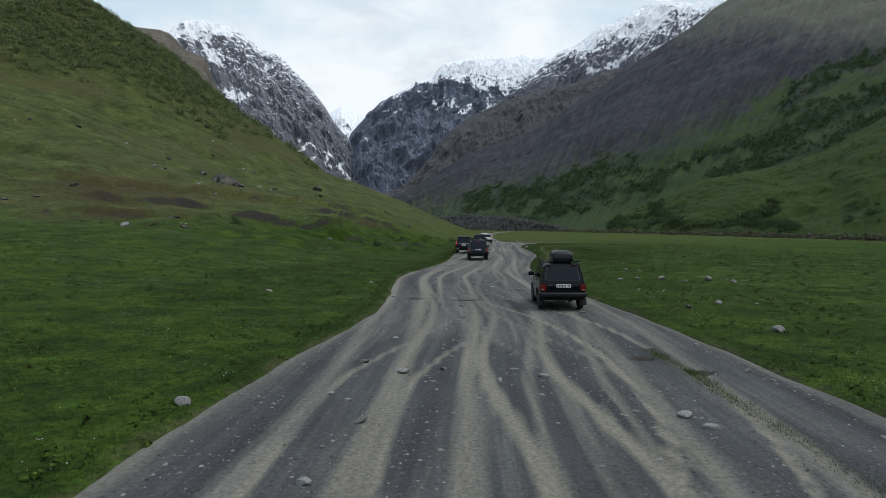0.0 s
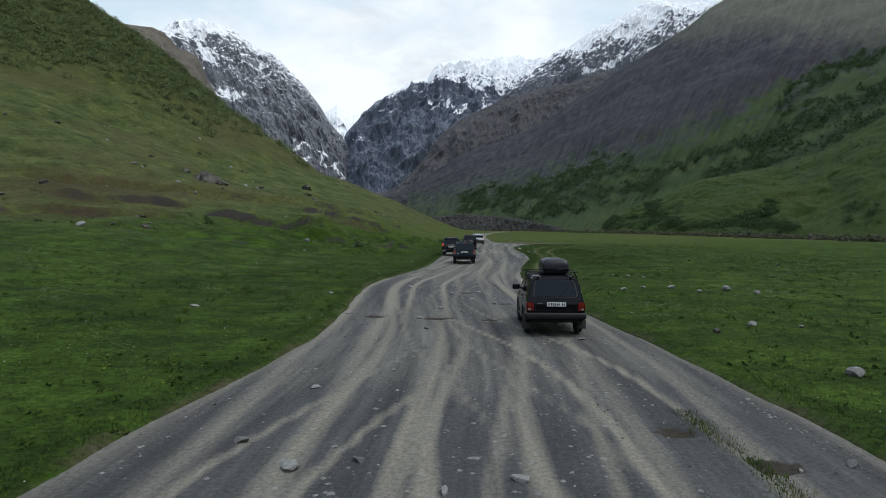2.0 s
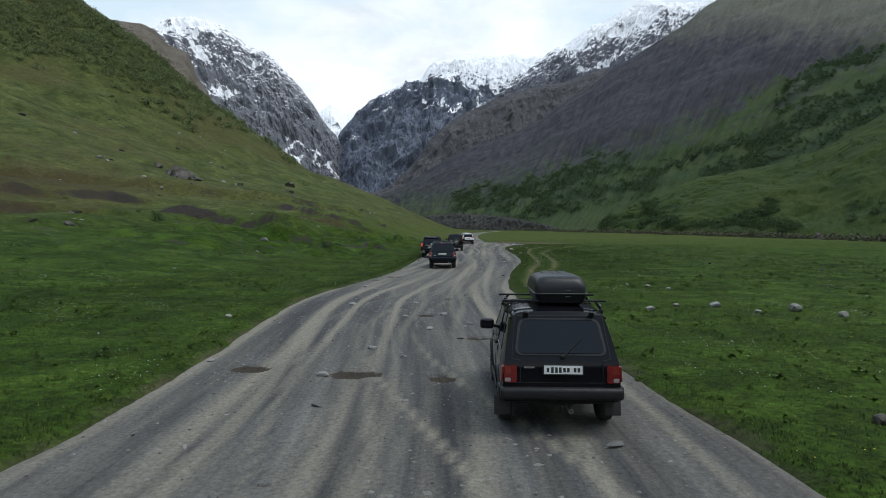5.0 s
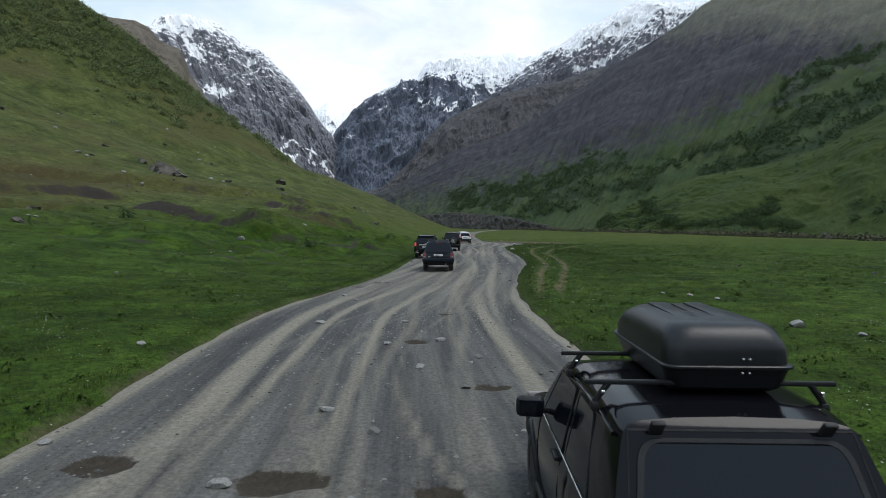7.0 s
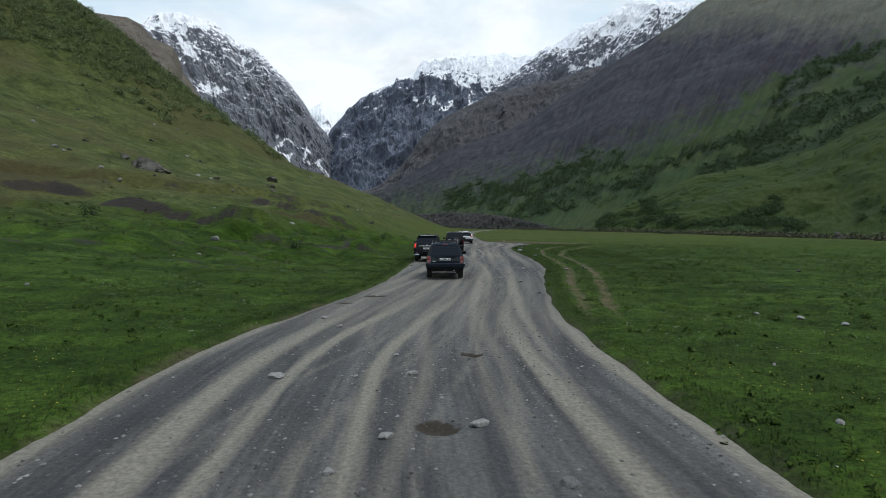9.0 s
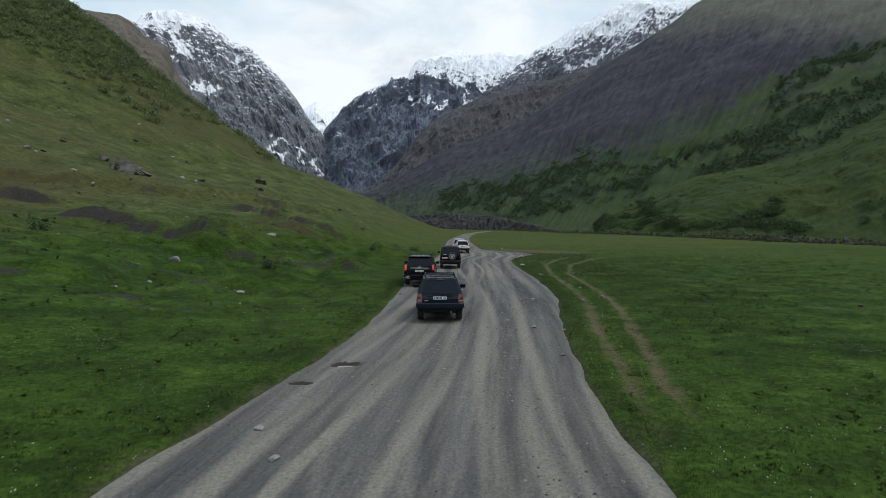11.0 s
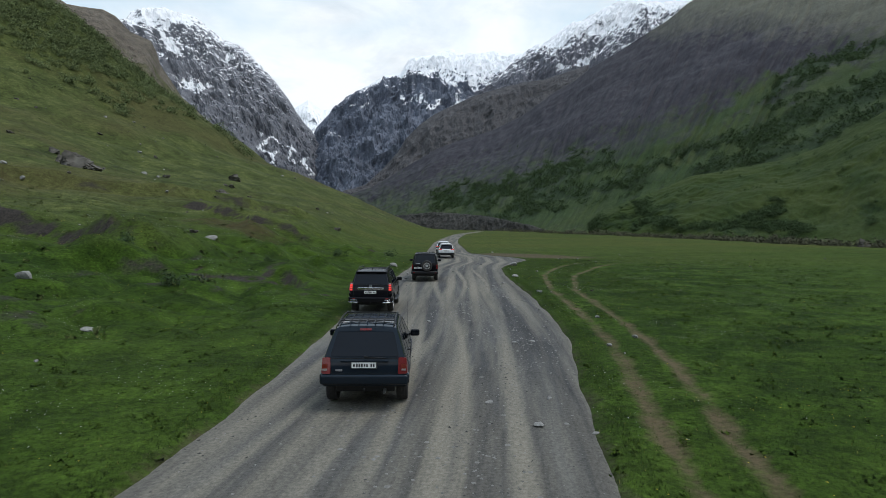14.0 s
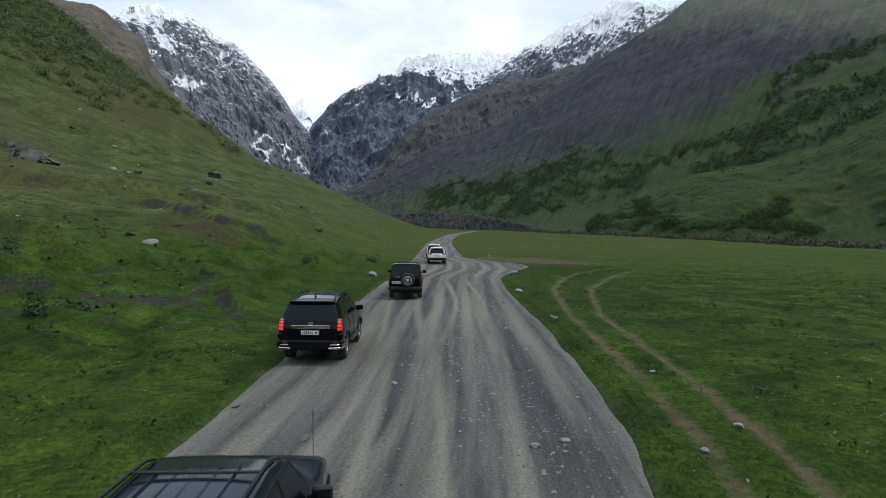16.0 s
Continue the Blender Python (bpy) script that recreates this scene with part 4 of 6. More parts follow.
            bm = lathe([(r * 0.64, o * 0.85), (r * 0.62, o * 0.9), (r * 0.56, o * 0.5), (r * 0.2, o * 0.42), (r * 0.17, o * 0.75), (0.001, o * 0.78)], 32)
            for k in range(6):
                sp = block((0.03, r * 0.44, 0.06), (o * 0.6, 0, 0), bevel=0.008)
                bmesh.ops.translate(sp, verts=sp.verts, vec=(0, r * 0.36, 0))
                sp.transform(pose(0, 0, 0, 60 * k))
                me = bpy.data.meshes.new("spoke")
                sp.to_mesh(me)
                sp.free()
                bm.from_mesh(me)
                bpy.data.meshes.remove(me)
            part("rim", bm, s.get("rim", ALLOY), wheel)

    # glass
    for pts in s["side_windows"]:
        for side in (-1, 1):
            out = rounded(pts, 0.05)
            part("side_window", plate_of(out, on_side(side), 0.006, 0.012), GLASS, car)
            part("window_seal", ring_of(rounded([(p[0] + (0.02 if p[0] > sum(q[0] for q in pts) / len(pts) else -0.02), p[1] + (0.018 if p[1] > sum(q[1] for q in pts) / len(pts) else -0.018)) for p in pts], 0.06),
                                        on_side(side), 0.008, 0.022, 0.014), PLASTIC, car)
    w = s["windscreen"]
    part("windscreen", plate_of(rounded(((-w[2], w[0]), (w[2], w[0]), (w[3], w[1]), (-w[3], w[1])), 0.08), lambda x, y, o: on_roof(x, y, o), 0.006, 0.012), GLASS, car)
    rw = s["rear_window"]
    out = rounded(((-rw[2], rw[0]), (rw[2], rw[0]), (rw[3], rw[1]), (-rw[3], rw[1])), s.get("rear_round", 0.07), 6)
    pane = part("rear_window", plate_of(out, on_rear, 0.008, 0.014), GLASS, car)
    part("seal", ring_of(rounded(((-rw[2] - .025, rw[0] - .025), (rw[2] + .025, rw[0] - .025), (rw[3] + .02, rw[1] + .025), (-rw[3] - .02, rw[1] + .025)), s.get("rear_round", 0.07) + .02, 6), on_rear, 0.012, 0.035, 0.02),
         s.get("seal", PLASTIC), pane)
    # rear wiper
    if "wiper" in s:
        x, z, ln, ang = s["wiper"]
        wip = part("wiper", block((0.07, 0.05, 0.05), on_rear(x, z, 0.025), bevel=0.012), PLASTIC, car)
        e = (x + ln * math.cos(radians(ang)), z + ln * math.sin(radians(ang)))
        part("wiper_arm", tube([on_rear(x, z, 0.04), on_rear((x + e[0]) / 2, (z + e[1]) / 2, 0.03), on_rear(e[0], e[1], 0.022)], 0.008), PLASTIC, wip)

    # tailgate seam
    for a, b in s["seams"]:
        a, b = Vector(a), Vector(b)
        nrm = Vector((-(b - a).y, (b - a).x)).normalized() * 0.004
        k = 6
        rows = [a + (b - a) * i / k for i in range(k + 1)]
        part("panel_gap", plate_of([p + nrm for p in rows] + [p - nrm for p in rows[::-1]], on_rear, 0.0035, 0.006), SEAM, body)
    for a, b in s.get("side_seams", ()):
        for side in (-1, 1):
            a2, b2 = Vector(a), Vector(b)
            nrm = Vector((-(b2 - a2).y, (b2 - a2).x)).normalized() * 0.004
            rows = [a2 + (b2 - a2) * i / 6 for i in range(7)]
            part("panel_gap", plate_of([p + nrm for p in rows] + [p - nrm for p in rows[::-1]], on_side(side), 0.0035, 0.006), SEAM, body)

    # tail lights
    for side in (-1, 1):
        x0, x1, z0, z1, skew = s["lamp"]
        lamp = part("tail_light", plate_of(rounded([(side * x, z) for x, z in ((x0, z0), (x1, z0 + skew * 0.3), (x1 - skew * 0.4, z1), (x0 + skew * 0.3, z1))], 0.025), on_rear, 0.03, 0.06), LENS, car)
        part("light_side", plate_of(rounded(rect(0.0, s.get("lamp_wrap", 0.10), z0 + 0.01, z1 - 0.01), 0.02), on_side(side), 0.02, 0.04), LENS, lamp)
        for kind, fx0, fx1, fz0, fz1 in s["lens"]:
            w_, h_ = x1 - x0, z1 - z0
            part("lens", plate_of(rounded([(side * (x0 + w_ * fx), z0 + h_ * fz) for fx, fz in ((fx0, fz0), (fx1, fz0), (fx1, fz1), (fx0, fz1))], 0.012), on_rear, 0.036, 0.02), kind, lamp)
    if "high_brake" in s:
        z, w_ = s["high_brake"]
        part("high_brake_light", plate_of(rounded(rect(-w_, w_, z - 0.02, z + 0.02), 0.01), on_rear, 0.03, 0.04), LENS, car)

    # plate with bars in place of its characters
    x, z = s["plate"]
    pl = part("number_plate", plate_of(rounded(rect(x - 0.26, x + 0.26, z - 0.056, z + 0.056), 0.012), on_rear, 0.022, 0.02), PLATE, car, "white number plate with dark bars")
    part("plate_frame", ring_of(rounded(rect(x - 0.275, x + 0.275, z - 0.07, z + 0.07), 0.015), on_rear, 0.024, 0.02, 0.022), PLASTIC, pl)
    for i, (a, hh) in enumerate(((-0.205, 0.03), (-0.145, 0.038), (-0.092, 0.038), (-0.04, 0.038), (0.015, 0.03), (0.065, 0.03), (0.155, 0.03), (0.205, 0.03))):
        part("bar", plate_of(rect(x + a - 0.017, x + a + 0.017, z - hh, z + hh * 0.9), on_rear, 0.0245, 0.003), INK, pl, smooth=0)

    # bumper
    z0, z1, depth, bmat = s["bumper"]
    wb = half(z1) + 0.01
    bp = part("rear_bumper", block((2 * wb, 0.30, z1 - z0), (0, 0.15 - depth, (z0 + z1) / 2), bevel=0.05, seg=3), bmat, car)
    for side in (-1, 1):
        part("bumper_end", block((0.06, ya - arch - 0.05, (z1 - z0) * 0.9), (side * (half(z1) + 0.0), (ya - arch) / 2, (z0 + z1) / 2), bevel=0.025), bmat, bp)
    part("front_bumper", block((2 * wb * 0.95, 0.25, 0.26), (0, L - 0.08, 0.55), bevel=0.06, seg=3), bmat, car)
    for side in (-1, 1):
        part("headlight", block((0.3, 0.06, 0.14), (side * 0.62, L - 0.03, 0.82), bevel=0.03), CLEAR, car)
    part("grille", block((0.8, 0.05, 0.14), (0, L - 0.01, 0.82), bevel=0.02), PLASTIC, car)
    # arch flares
    for y in (ya, yb):
        for side in (-1, 1):
            pts = [(y + (arch + 0.02) * math.cos(a), r + (arch + 0.02) * math.sin(a)) for a in np.linspace(0.05, math.pi - 0.05, 14)]
            part("arch_trim", tube([Vector((side * (half(min(z, 0.9)) * plan(yy) + 0.0), yy, z)) for yy, z in pts], s.get("flare", 0.02), 8), s.get("flare_mat", PLASTIC), car)
    # sills
    for side in (-1, 1):
        part("side_step" if s.get("steps") else "sill", block((0.16 if s.get("steps") else 0.06, yb - ya - 2 * arch - 0.02, 0.06), (side * (half(0.5) + (0.04 if s.get("steps") else -0.01)), (ya + yb) / 2, s["sill"] - 0.01), bevel=0.02), s.get("step_mat", PLASTIC), car)
    # mirrors
    my, mz = s["mirror"]
    for side in (-1, 1):
        xm = half(mz)
        mir = part("mirror", block((0.23, 0.12, 0.17), (side * (xm + 0.17), my, mz), (0, 0, side * 8), bevel=0.045, seg=3), s.get("mirror_mat", PLASTIC), car)
        # dark glass: the dark reflection in the mirror is put into its colour
        part("mirror_glass", block((0.19, 0.008, 0.13), (side * (xm + 0.17), my - 0.062, mz), (0, 0, side * 8), bevel=0.003), GLASS, mir)
        part("mirror_arm", tube([(side * (xm - 0.02), my + 0.02, mz - 0.05), (side * (xm + 0.08), my + 0.01, mz - 0.03)], 0.025), PLASTIC, mir)
    # door handles
    for y, z in s["handles"]:
        for side in (-1, 1):
            part("door_handle", block((0.035, 0.2, 0.03), (side * (half(z) + 0.012), y, z), bevel=0.01), PLASTIC, car)
    # exhaust
    ex = s.get("exhaust")
    if ex:
        part("exhaust", lathe([(0.026, 0.14), (0.026, 0.0), (0.034, 0.0), (0.036, 0.2)], 18, "Y", (ex, -0.06, s["sill"] - 0.02)), ALLOY, car)
    part("tow_ball", lathe([(0.001, 0.03), (0.018, 0.022), (0.025, 0), (0.018, -0.022), (0.014, -0.03), (0.014, -0.06)], 16, "Z", (0, -0.07, s["sill"] + 0.04)), PLASTIC, car)
    tagged(car, s["label"], "car", "cars in the convoy")
    return car, on_rear, on_roof, on_side, roof, half


def set_down(car, x, y, turn):
    car.matrix_world = pose(x, y, road_height(x, y + 1.5) + 0.02, 0, 0, turn)


# small black off-roader with a roof box
niva, on_rear, on_roof, on_side, roof_z, half_w = make_car(dict(
    name="compact_offroader", label="small black off-roader with a roof box on the gravel road", length=3.66, paint=BLACK,
    side=((0.3, 0.76), (0.5, 0.80), (0.72, 0.815), (0.95, 0.80), (1.02, 0.775), (1.3, 0.72), (1.55, 0.65)),
    lean=((0.3, 0.05), (0.6, 0.0), (0.95, 0.02), (1.03, 0.06), (1.55, 0.36), (1.64, 0.45)),
    top=((0, 1.60), (0.25, 1.625), (0.9, 1.64), (1.7, 1.635), (2.05, 1.57), (2.65, 1.06), (3.3, 0.97), (3.58, 0.90), (3.66, 0.82)),
    sill=0.36, wheel=(0.345, 0.74, 2.94, 1.43, 0.185), rim=PLASTIC,
    side_windows=(((0.55, 1.07), (1.28, 1.07), (1.28, 1.50), (0.70, 1.50)), ((1.42, 1.07), (2.36, 1.07), (1.98, 1.50), (1.42, 1.50))),
    windscreen=(2.10, 2.60, 0.58, 0.68), rear_window=(1.09, 1.50, 0.60, 0.53), rear_round=0.09, wiper=(0.02, 1.05, 0.34, 40),
    seams=(((-0.68, 0.71), (0.68, 0.71)), ((-0.55, 0.71), (-0.55, 1.0)), ((0.55, 0.71), (0.55, 1.0)), ((-0.66, 1.02), (-0.60, 1.55)), ((0.66, 1.02), (0.60, 1.55)), ((-0.60, 1.56), (0.60, 1.56)), ((-0.55, 1.0), (-0.66, 1.02)), ((0.55, 1.0), (0.66, 1.02))),
    side_seams=(((1.38, 0.42), (1.38, 1.52)), ((2.44, 0.5), (2.40, 1.05)), ((0.5, 1.045), (2.4, 1.045))),
    lamp=(0.60, 0.765, 0.715, 0.94, 0.0), lens=((AMBER, 0.45, 0.95, 0.52, 0.95), (CLEAR, 0.5, 0.95, 0.06, 0.28), (LENS, 0.06, 0.42, 0.3, 0.72)),
    plate=(0.02, 0.885), bumper=(0.49, 0.655, 0.09, PLASTIC), mirror=(2.12, 1.17), handles=((1.55, 0.98),), exhaust=0.12, flare=0.028))
part("badge", plate_of(rounded(rect(-0.50, -0.36, 0.90, 0.925), 0.008), on_rear, 0.006, 0.008), CHROME, niva)
for side in (-1, 1):
    h = part("tailgate_hinge", block((0.075, 0.17, 0.035), on_rear(side * 0.45, 1.555, 0.005), (-50, 0, 0), bevel=0.012), PLASTIC, niva)
    part("hinge_bolt", block((0.02, 0.02, 0.012), on_rear(side * 0.45, 1.57, 0.028), (-58, 0, 0), bevel=0.004), PLASTIC, h)
    part("mud_flap", block((0.22, 0.02, 0.26), (side * 0.77, 0.36, 0.30), (-6, 0, 0), bevel=0.008), RUBBER, niva)
    part("roof_gutter", tube([on_side(side)(y, roof_z(y) - 0.09, 0.012) for y in (0.1, 0.5, 1.0, 1.5, 1.95)], 0.014), BLACK, niva)
    part("belt_strip", tube([on_side(side)(y, 1.045, 0.006) for y in (0.6, 1.0, 1.4, 1.9, 2.35)], 0.008), CHROME, niva)
for y in (0.78, 1.62):
    bar = part("roof_bar", block((1.50, 0.035, 0.03), (0, y, 1.715), bevel=0.008), PLASTIC, niva)
    for side in (-1, 1):
        part("bar_foot", tube([(side * 0.60, y, 1.71), (side * 0.63, y, 1.67), (side * 0.68, y, 1.60), (side * 0.665, y, 1.54)], 0.02), PLASTIC, bar)
        part("bar_clamp", block((0.05, 0.06, 0.06), (side * 0.685, y, 1.57), bevel=0.015), PLASTIC, bar)
        part("clamp_bolt", lathe([(0.001, 0), (0.012, 0.002), (0.012, 0.02)], 12, "X", (side * 0.65, y - 0.022, 1.66)), CHROME, bar)


def roof_box(w, l, h):
    """A tapered two-part luggage box; origin at the middle of its underside."""
    ob = new("roof_box")

    def shell(name, levels, label):
        bm = bmesh.new()
        rings = []
        for z, sx, y0, y1, rr in levels:
            pts = rounded([(-sx, y0), (sx, y0), (sx, y1 - 0.25), (sx * 0.62, y1), (-sx * 0.62, y1), (-sx, y1 - 0.25)], rr, 5)
            rings.append([bm.verts.new((p[0], p[1], z)) for p in pts])
        for a, b in zip(rings, rings[1:]):
            for i in range(len(a)):
                j = (i + 1) % len(a)
                bm.faces.new((a[i], a[j], b[j], b[i]))
        bm.faces.new(rings[0])
        bm.faces.new(rings[-1])
        return part(name, bm, BOXPLASTIC, ob, label, 42)

    a, b = -l / 2, l / 2
    shell("box_base", ((0, w * 0.40, a + 0.10, b - 0.22, 0.06), (0.03, w * 0.44, a + 0.05, b - 0.14, 0.08), (h * 0.36, w * 0.485, a + 0.015, b - 0.04, 0.09)), "")
    lid = shell("box_lid", ((h * 0.40, w * 0.485, a + 0.015, b - 0.04, 0.12), (h * 0.60, w * 0.478, a + 0.02, b - 0.05, 0.12), (h * 0.70, w * 0.468, a + 0.03, b - 0.09, 0.13), (h * 0.79, w * 0.452, a + 0.05, b - 0.15, 0.14),
                            (h * 0.87, w * 0.430, a + 0.075, b - 0.23, 0.14), (h * 0.93, w * 0.398, a + 0.105, b - 0.31, 0.14), (h * 0.965, w * 0.355, a + 0.14, b - 0.38, 0.13), (h * 0.985, w * 0.30, a + 0.18, b - 0.46, 0.12)), "")
    shell("box_rim", ((h * 0.355, w * 0.50, a, b - 0.02, 0.1), (h * 0.37, w * 0.507, a - 0.006, b - 0.015, 0.1), (h * 0.395, w * 0.507, a - 0.006, b - 0.015, 0.1), (h * 0.41, w * 0.50, a, b - 0.02, 0.1)), "")
    for x in (-0.13, 0.13):
        part("lid_rib", block((w * 0.17, l * 0.55, 0.014), (x, a + 0.2 + l * 0.25, h * 0.984), (1.5, 0, 0), bevel=0.0065), BOXPLASTIC, lid)
    part("lid_rib", block((w * 0.10, l * 0.5, 0.010), (0, a + 0.2 + l * 0.25, h * 0.984), (1.5, 0, 0), bevel=0.0045), BOXPLASTIC, lid)
    part("lid_catch", block((0.035, 0.012, 0.05), (0.09, a + 0.035, h * 0.66), (-14, 0, 0), bevel=0.006), PLASTIC, lid)
    for x in (0.075, 0.115):
        for z in (h * 0.30, h * 0.50):
            part("rivet", lathe([(0.001, -0.012), (0.008, -0.009), (0.011, 0)], 12, "Y", (x, a + 0.014 if z > h * .4 else a + 0.022, z)), CHROME, lid)
    return tagged(ob, "black plastic roof box strapped on the small off-roader", "roof box")


NIVA_AT = (4.22, 21.64, -2.8)
set_down(niva, *NIVA_AT)
cargo = roof_box(0.78, 1.5, 0.42)
cargo.matrix_world = niva.matrix_world @ pose(0.10, 1.46, 1.66)

# dark blue estate off-roader
jeep, on_rear, on_roof, on_side, roof_z, half_w = make_car(dict(
    name="estate_offroader", label="dark blue-grey estate off-roader with roof rails on the gravel road", length=4.6, paint=BLUE,
    side=((0.4, 0.86), (0.6, 0.90), (0.85, 0.905), (1.05, 0.89), (1.12, 0.86), (1.4, 0.77), (1.68, 0.66)),
    lean=((0.4, 0.04), (0.62, 0.0), (1.02, 0.04), (1.12, 0.08), (1.66, 0.42), (1.76, 0.52)),
    top=((0, 1.70), (0.3, 1.735), (1.0, 1.765), (2.0, 1.76), (2.55, 1.69), (3.3, 1.13), (3.9, 1.06), (4.4, 0.99), (4.55, 0.88), (4.6, 0.80)),
    sill=0.44, wheel=(0.38, 0.95, 3.64, 1.53, 0.25),
    side_windows=(((0.62, 1.16), (1.28, 1.16), (1.28, 1.62), (0.86, 1.62)), ((1.36, 1.16), (2.08, 1.16), (2.08, 1.62), (1.36, 1.62)), ((2.16, 1.16), (3.02, 1.16), (2.62, 1.62), (2.16, 1.62))),
    windscreen=(2.60, 3.22, 0.60, 0.74), rear_window=(1.14, 1.60, 0.73, 0.61), rear_round=0.06, wiper=(0.02, 1.13, 0.42, -3), seal=BLUE,
    seams=(((-0.68, 0.80), (0.68, 0.80)), ((-0.68, 0.80), (-0.77, 1.1)), ((0.68, 0.80), (0.77, 1.1)), ((-0.76, 1.10), (0.76, 1.10))),
    side_seams=(((1.32, 0.85), (1.32, 1.62)), ((2.12, 0.5), (2.12, 1.62)), ((3.1, 0.5), (3.06, 1.1))),
    lamp=(0.70, 0.885, 0.79, 1.12, 0.03), lens=((AMBER, 0.35, 0.92, 0.34, 0.62), (CLEAR, 0.4, 0.92, 0.22, 0.34)), lamp_wrap=0.16, high_brake=(1.655, 0.13),
    plate=(-0.01, 0.965), bumper=(0.57, 0.78, 0.07, BLUE), mirror=(2.86, 1.16), handles=((1.5, 1.02), (2.3, 1.02)), exhaust=0.42, flare=0.03, flare_mat=GREYPLASTIC))
part("tailgate_lip", block((1.0, 0.05, 0.05), on_rear(0, 1.045, 0.01), (8, 0, 0), bevel=0.02), BLUE, jeep)
part("badge", plate_of(rounded(rect(-0.60, -0.46, 0.84, 0.88), 0.01), on_rear, 0.006, 0.008), ALLOY, jeep)
for side in (-1, 1):
    part("roof_rail", tube([on_roof(side * 0.60, y, h) for y, h in ((0.02, 0.0), (0.14, 0.03), (1.2, 0.035), (2.2, 0.035), (2.42, 0.0))], 0.018), PLASTIC, jeep)
    part("roof_slat", tube([on_roof(side * 0.36, y, 0.012) for y in (0.35, 1.0, 1.9)], 0.006), PLASTIC, jeep)
for y in (0.42, 0.66, 1.85):
    part("roof_crossbar", block((1.18, 0.05, 0.025), on_roof(0, y, 0.035), bevel=0.012), PLASTIC, jeep)
for x in (-0.36, -0.18, 0.0, 0.18, 0.36):
    part("roof_rib", block((0.022, 1.75, 0.02), on_roof(x, 1.12, 0.002), (-0.8, 0, 0), bevel=0.006), BLUE, jeep)
part("aerial", tube([(0.82, 3.45, 1.05), (0.82, 3.42, 1.9)], 0.004, 6), PLASTIC, jeep)
set_down(jeep, 3.12, 54.59, -1.0)

# black wagon with chrome strip
prado, on_rear, on_roof, on_side, roof_z, half_w = make_car(dict(
    name="large_offroader", label="large black off-roader with lit red lamps on the gravel road", length=4.76, paint=BLACK,
    side=((0.4, 0.88), (0.65, 0.935), (0.95, 0.94), (1.12, 0.92), (1.22, 0.885), (1.5, 0.79), (1.80, 0.69)),
    lean=((0.4, 0.03), (0.62, 0.0), (1.12, 0.05), (1.24, 0.09), (1.78, 0.36), (1.86, 0.40)),
    top=((0, 1.80), (0.3, 1.84), (1.0, 1.875), (2.2, 1.87), (2.7, 1.80), (3.45, 1.22), (4.0, 1.14), (4.5, 1.05), (4.7, 0.92), (4.76, 0.84)),
    sill=0.46, wheel=(0.385, 0.98, 3.77, 1.585, 0.26),
    side_windows=(((0.58, 1.25), (1.30, 1.25), (1.30, 1.72), (0.76, 1.72)), ((1.38, 1.25), (2.14, 1.25), (2.14, 1.72), (1.38, 1.72)), ((2.22, 1.25), (3.16, 1.25), (2.74, 1.72), (2.22, 1.72))),
    windscreen=(2.74, 3.38, 0.64, 0.76), rear_window=(1.26, 1.70, 0.76, 0.66), rear_round=0.05, wiper=(0.0, 1.25, 0.4, 3), seal=PLASTIC,
    seams=(((-0.72, 0.70), (0.72, 0.70)), ((-0.72, 0.70), (-0.76, 1.22)), ((0.72, 0.70), (0.76, 1.22))),
    side_seams=(((1.34, 0.85), (1.34, 1.72)), ((2.18, 0.5), (2.18, 1.72)), ((3.24, 0.5), (3.2, 1.2))),
    lamp=(0.77, 0.925, 0.98, 1.34, 0.04), lens=((BRAKE, 0.15, 0.85, 0.08, 0.26), (BRAKE, 0.12, 0.82, 0.34, 0.52), (BRAKE, 0.1, 0.78, 0.60, 0.78), (CLEAR, 0.1, 0.7, 0.82, 0.93)), lamp_wrap=0.16,
    plate=(-0.01, 0.93), bumper=(0.48, 0.72, 0.08, BLACK), mirror=(2.95, 1.28), mirror_mat=BLACK, handles=((1.5, 1.08), (2.35, 1.08)), flare=0.025, flare_mat=BLACK, steps=True, step_mat=GREYPLASTIC))
part("chrome_strip", block((1.14, 0.05, 0.11), on_rear(0, 1.09, 0.012), (5, 0, 0), bevel=0.02), CHROME, prado)
part("badge", lathe([(0.05, 0.0), (0.062, -0.006), (0.07, 0.0)], 24, "Y", on_rear(0, 1.165, 0.012)), CHROME, prado)
part("rear_spoiler", block((1.32, 0.24, 0.05), (0, 0.34, 1.80), (4, 0, 0), bevel=0.022), BLACK, prado)
part("shark_fin", block((0.05, 0.16, 0.07), on_roof(0.0, 0.55, 0.03), bevel=0.02, taper=0.5), BLACK, prado)
for side in (-1, 1):
    part("roof_rail", tube([on_roof(side * 0.62, y, h) for y, h in ((0.1, 0.0), (0.25, 0.05), (1.2, 0.06), (2.35, 0.05), (2.55, 0.0))], 0.02), PLASTIC, prado)
    part("corner_guard", tube([(side * 0.55, -0.13, 0.50), (side * 0.80, -0.12, 0.50), (side * 0.93, -0.02, 0.51), (side * 0.98, 0.22, 0.52), (side * 0.96, 0.4, 0.52)], 0.035), CHROME, prado)
    part("corner_guard", tube([(side * 0.60, -0.12, 0.60), (side * 0.80, -0.11, 0.60), (side * 0.94, 0.0, 0.60), (side * 0.985, 0.2, 0.58), (side * 0.97, 0.36, 0.54)], 0.018), CHROME, prado)
    part("reflector", block((0.13, 0.03, 0.05), (side * 0.72, -0.075, 0.66), bevel=0.01), LENS, prado)
    part("bumper_corner", block((0.14, 0.3, 0.16), (side * 0.88, 0.12, 0.84), bevel=0.05, seg=3), BLACK, prado)
